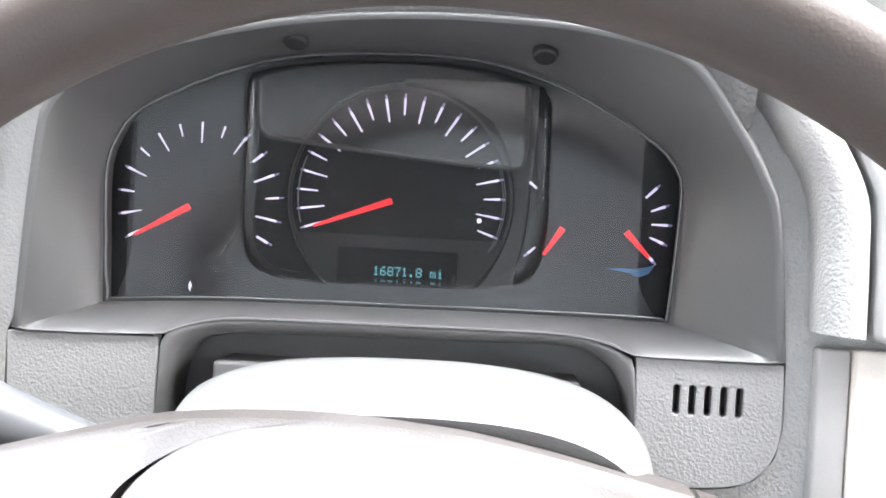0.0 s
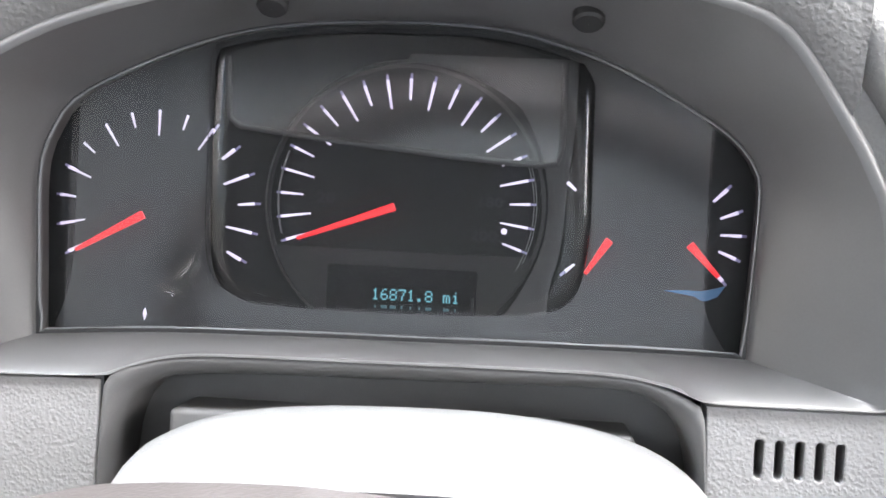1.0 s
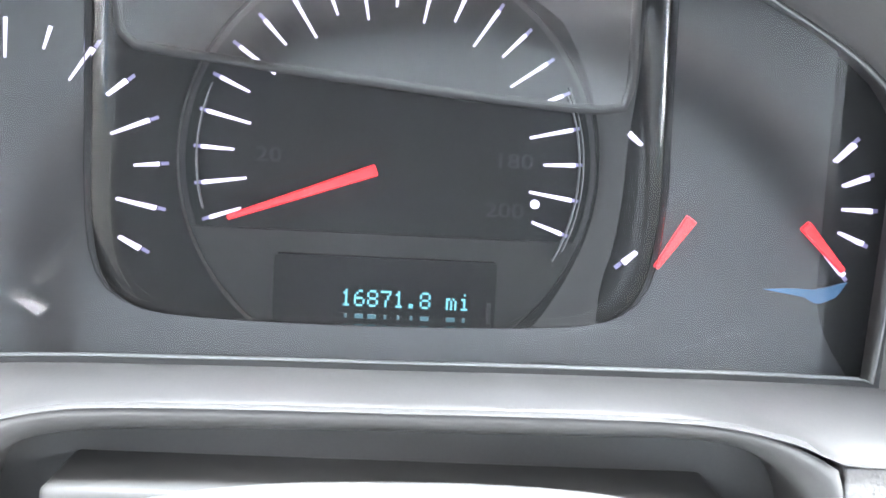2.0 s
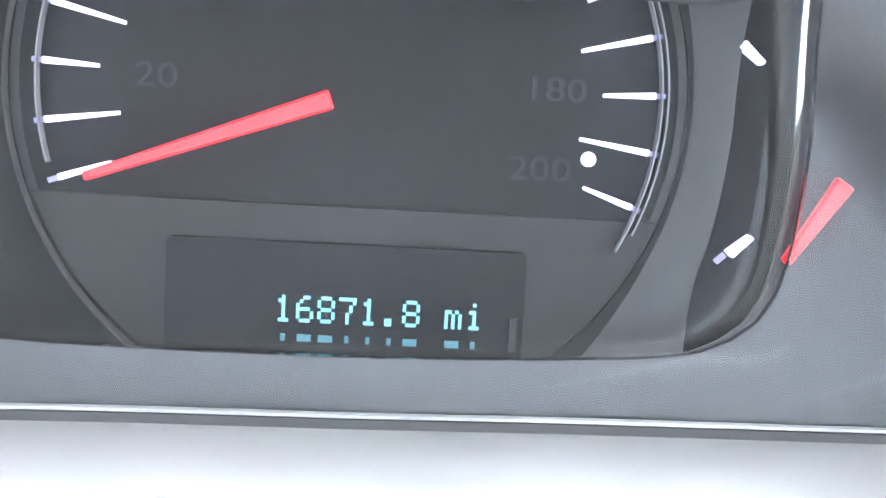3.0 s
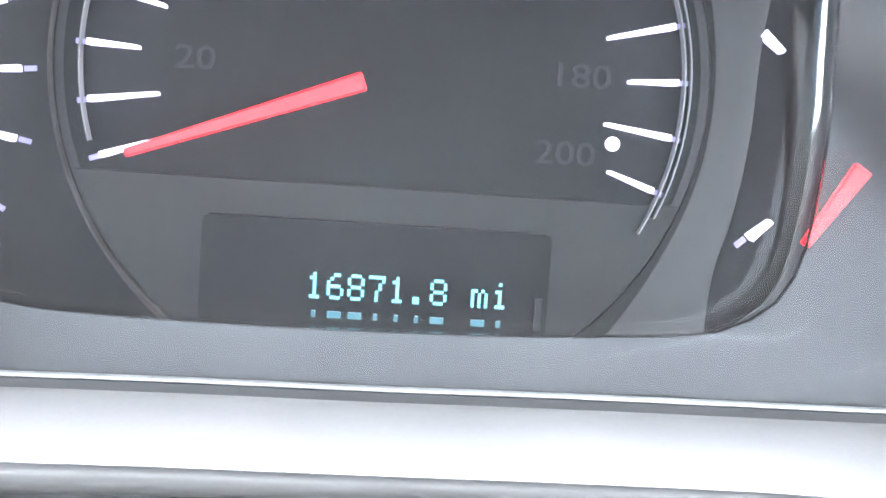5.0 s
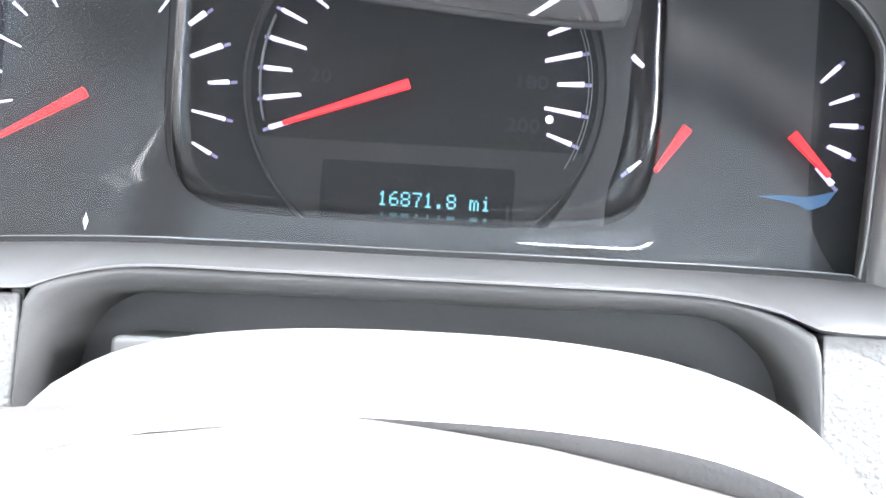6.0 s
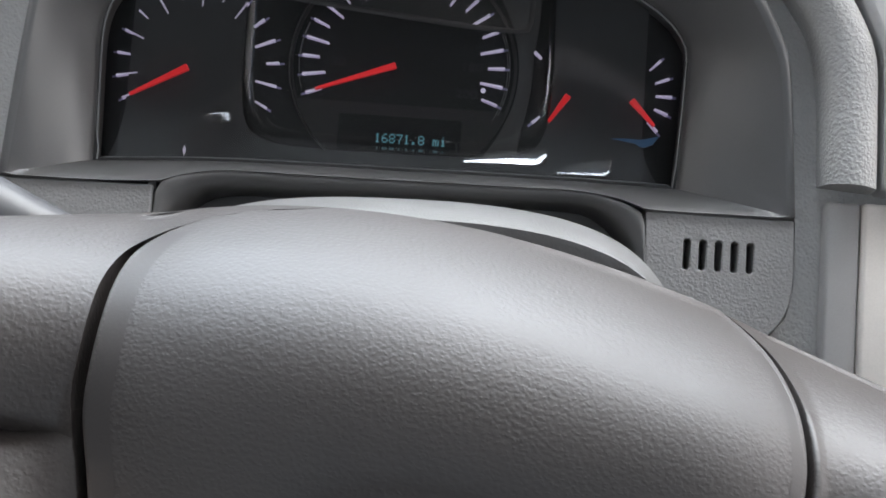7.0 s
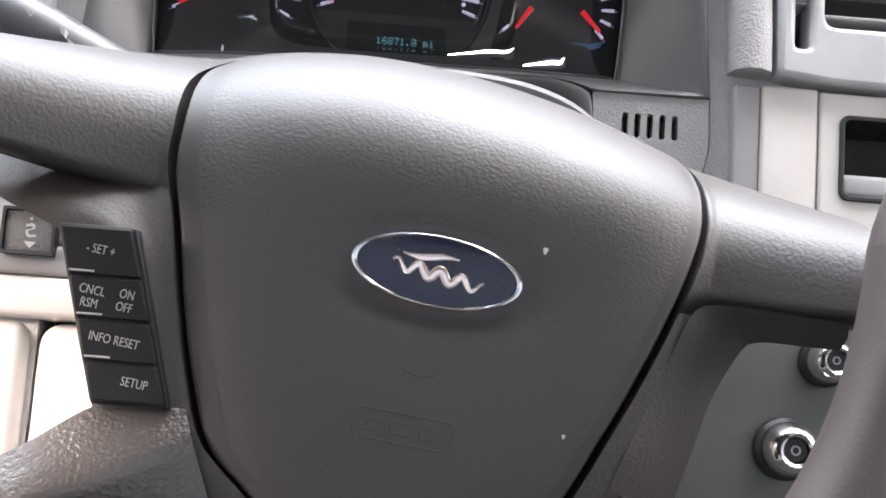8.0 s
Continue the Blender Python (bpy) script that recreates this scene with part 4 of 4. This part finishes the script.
part("right_frame", sheet(frame_point(1, lambda w: 0.0970 + 0.30 * w), 10, 20, 0.012, 0.0), M_WHEEL, wheel, angle=60)
part("left_frame", sheet(frame_point(-1, lambda w: min(0.1325, 0.1058 + 0.435 * (w + 0.068)) + 0.036 * min(1.0, max(0.0, (w + 0.0075) / 0.006)) ** 0.6), 10, 20, 0.03), M_WHEEL, wheel, angle=60)
fold = spline([(0.0698, 0.0098, -0.0900), (0.0802, 0.0094, -0.0549), (0.0862, 0.0118, -0.0355), (0.0920, 0.0138, -0.0163), (0.0970, 0.0145, 0.0010), (0.1010, 0.016, 0.0078), (0.1091, 0.016, 0.0105), (0.1294, 0.012, 0.0115), (0.1400, 0.006, 0.0110), (0.1500, 0.000, 0.0105)], 40)
deep = spline([(0.1040, 0.036, -0.0900), (0.1090, 0.036, -0.0600), (0.1130, 0.036, -0.0400), (0.1167, 0.036, -0.0216), (0.1250, 0.036, -0.0020), (0.1300, 0.035, 0.0015), (0.1380, 0.034, 0.0027), (0.1440, 0.032, 0.0030), (0.1500, 0.026, 0.0030), (0.1560, 0.020, 0.0030)], 40)
rows = [[tuple(Vector(p).lerp(Vector(q), f) + Vector((0, -0.004 * math.sin(math.pi * f), 0))) for p, q in zip(fold, deep)] for f in (0, 0.08, 0.25, 0.5, 0.75, 1)]
part("opening_edge", loft(rows, closed=False), M_WHEEL, wheel, angle=60)
part("hub_back", plate(rounded(-0.10, 0.10, -0.098, 0.05, 0.02), [], 0.034, 0.07), M_BLACK, wheel, smooth=False)
for side, shift in ((-1, 0.0), (1, 0.010)):
    upper = spline([(0.0735, 0.009, -0.0645), (0.086, 0.008, -0.0657), (0.104, 0.0085, -0.0690), (0.126, 0.004, -0.0880), (0.150, -0.012, -0.1080)], 24)
    ridge = spline([(0.0680, 0.004, -0.0745), (0.0740, 0.000, -0.0785), (0.0850, -0.004, -0.0858), (0.1085, -0.009, -0.0998), (0.145, -0.026, -0.1220)], 24)
    lower = spline([(0.056, 0.008, -0.0980), (0.070, 0.004, -0.1050), (0.085, 0.000, -0.1120), (0.105, -0.002, -0.1240), (0.138, -0.020, -0.1450)], 24)
    rows = []
    for p, q, f in ((upper, ridge, 0.0), (upper, ridge, 0.15), (upper, ridge, 0.5), (upper, ridge, 0.85), (ridge, lower, 0.06), (ridge, lower, 0.2), (ridge, lower, 0.6), (ridge, lower, 1.0)):
        rows.append([(side * (Vector(a).lerp(Vector(b), f).x + shift), Vector(a).lerp(Vector(b), f).y, Vector(a).lerp(Vector(b), f).z) for a, b in zip(p, q)])
    rows = [[(x, y + 0.03, z) for x, y, z in rows[0]]] + rows
    part("lower_spoke", loft(rows, closed=False), M_LOWSPOKE, wheel, "shiny grained lower spoke, light in its colour", angle=50)

rows = []
for k in range(160):
    a = 2 * math.pi * k / 160
    e = min(1.0, max(0.0, (0.6 - math.sin(a)) / 0.6))
    shift = -0.010 * e
    squash = 1 - 0.215 * e * e * (3 - 2 * e)
    drop = 1 - 0.14 * max(0.0, -math.sin(a))
    rows.append([((0.206 + 0.0150 * math.cos(b)) * math.cos(a) * squash + shift, -0.036 + 0.10 * 0.203 * math.sin(a) + 0.0165 * math.sin(b), (0.206 + 0.0150 * math.cos(b)) * math.sin(a) * drop + 0.032) for b in (2 * math.pi * j / 20 for j in range(20))])
part("rim", loft(rows + rows[:1]), M_RIM, wheel, "brown-grey leather rim")

# emblem: a chrome-edged oval
em = part("emblem", loft([[(0.0035 + a * 0.0310 * k, y, b * 0.0128 * k) for a, b in circle(0, 0, 1, 64)] for k, y in ((1.0, 0.004), (1.0, -0.0012), (0.985, -0.0022), (0.955, -0.0025), (0.925, -0.0021), (0.91, -0.0010), (0.91, 0.002))]), M_CHROME, wheel, "chrome-edged blue oval badge")
em.location = (0, 0.0018, 0)
part("badge_field", loft([[(0.0035 + a * 0.0290 * k, y, b * 0.0120 * k) for a, b in circle(0, 0, 1, 64)] for k, y in ((1.0, -0.0010), (0.6, -0.0016), (0.01, -0.0018))]), M_BLUE, em)
for x0, x1, amp, lift, slope, turn, rad in ((-13, 7, 0.7, 4.6, 0.02, 0.30, 0.0013), (-16, 17, 1.9, -1.3, -0.11, 0.80, 0.0017)):
    wave = [(0.0035 + x / 1000, -0.0020, (amp * math.sin(x * turn + 0.6) + lift + slope * x) / 1000) for x in range(x0, x1 + 1)]
    part("badge_ribbon", sweep(spline(wave, 90), [(rad * (0.30 + 0.70 * math.sin(math.pi * q / 90)), 0.0006) for q in range(91)], 8), M_SILVER, em, "plain wavy pink-silver ribbon")

# switch bank on the left
bank = part("switch_bank", plate([(-0.1318, -0.0092), (-0.1040, -0.0056), (-0.0782, -0.0655), (-0.1057, -0.0687)], [], 0.0045, 0.018), M_BLACK, wheel, "black switch bank", bevel=0.001)


def bank_point(s, t):
    a, b = Vector((-0.1312, -0.0098)), Vector((-0.1046, -0.0064))
    c, d = Vector((-0.1056, -0.0680)), Vector((-0.0790, -0.0650))
    return (a.lerp(c, t)).lerp(b.lerp(d, t), s)


LEGENDS = ((("- SET +", -0.1138, -0.0160),), (("CNCL\nRSM", -0.1135, -0.0327), ("ON\nOFF", -0.1012, -0.0320)), (("INFO RESET", -0.1020, -0.0461),), (("SETUP", -0.0917, -0.0593),))
STEPS = (0.0, 0.290, 0.535, 0.775, 1.0)
for k, words in enumerate(LEGENDS):
    t0, t1 = STEPS[k] + 0.006, STEPS[k + 1] - 0.006
    loop = [tuple(bank_point(s, t)) for s, t in ((0.02, t0), (0.98, t0), (0.98, t1), (0.02, t1))]
    btn = part("button", plate(loop, [], 0.0024, 0.010), M_BUTTON, bank, bevel=0.0010)
    for word, x, z in words:
        text_part("legend", word, 0.0046, M_PRINT, btn, pose(x, 0.0022, z, 0, 1, 0), 0.0001, "pale printed legend", 0.74)
    if k < 3:
        a, b = bank_point(0.05, t1 - 0.022), bank_point(0.38, t1 - 0.022)
        part("rib", sweep([(a.x, 0.0022, a.y), (b.x, 0.0022, b.y)], [0.0004, 0.0004], 8), M_PRINT, btn)

side_sw = thing("dash_switch", "small dark framed rocker switch on lower dash", "switch")
part("frame", plate(rounded(-0.183, -0.1565, -0.1670, -0.1437, 0.001), [rounded(-0.1815, -0.158, -0.1655, -0.1452, 0.001)], -0.0380, -0.030), M_BLACK, side_sw, bevel=0.0004)
part("rocker", rbox(-0.1815, -0.158, -0.0365, -0.030, -0.1655, -0.1452, 0.001), M_DARKDASH, side_sw)

for name, loop in (("dot", circle(-0.1690, -0.1492, 0.0008, 10)), ("curve", spline([(-0.1712, -0.1520), (-0.1675, -0.1515), (-0.1668, -0.1540), (-0.1700, -0.1552), (-0.1690, -0.1572), (-0.1660, -0.1568)], 16) + spline([(-0.1660, -0.1580), (-0.1698, -0.1583), (-0.1712, -0.1552), (-0.1682, -0.1540), (-0.1682, -0.1528), (-0.1712, -0.1532)], 16)),
                   ("arrow", [(-0.1715, -0.1605), (-0.1655, -0.1605), (-0.1685, -0.1640)])):
    part(name, plate(loop, [], -0.0369, -0.0360), M_PRINT, side_sw, smooth=False)

for x, z, r in ((0.0400, 0.0150, 0.0011), (0.0585, -0.0480, 0.0008)):
    chip = [(x + r * (0.7 + 0.3 * math.sin(3 * q)) * math.cos(q), z + 1.7 * r * (0.8 + 0.2 * math.cos(2 * q)) * math.sin(q)) for q in (k * math.pi / 6 for k in range(12))]
    part("scuff", plate(chip, [], crown(x, z) - 0.0003, crown(x, z) + 0.001), M_CREAM, pad, "small pale scuff")

# moulded marks in the pad
def raised(loop, hole, name):
    bm = plate(loop, [hole], 0.0, 0.002)
    for v in bm.verts:
        v.co.y += crown(v.co.x, v.co.z) - 0.0004
    part(name, bm, M_PAD, pad, "moulded mark in the pad", bevel=0.0002)


raised(rounded(-0.0150, 0.0205, -0.0618, -0.0508, 0.003), rounded(-0.0143, 0.0198, -0.0611, -0.0515, 0.0024), "moulded_frame")
for u0, u1 in ((-0.0110, -0.0050), (-0.0020, 0.0055), (0.0085, 0.0150)):
    raised(rounded(u0, u1, -0.0588, -0.0540, 0.001), rounded(u0 + 0.0011, u1 - 0.0011, -0.0577, -0.0551, 0.0004), "moulded_bar")
arc = [(0.0045 + 0.0060 * math.cos(radians(q)), -0.0350 + 0.0022 * math.sin(radians(q))) for q in range(180, 361, 20)]
part("moulded_curve", sweep([(x, crown(x, z) - 0.0001, z) for x, z in arc], [0.0004] * len(arc), 8), M_PAD, pad)
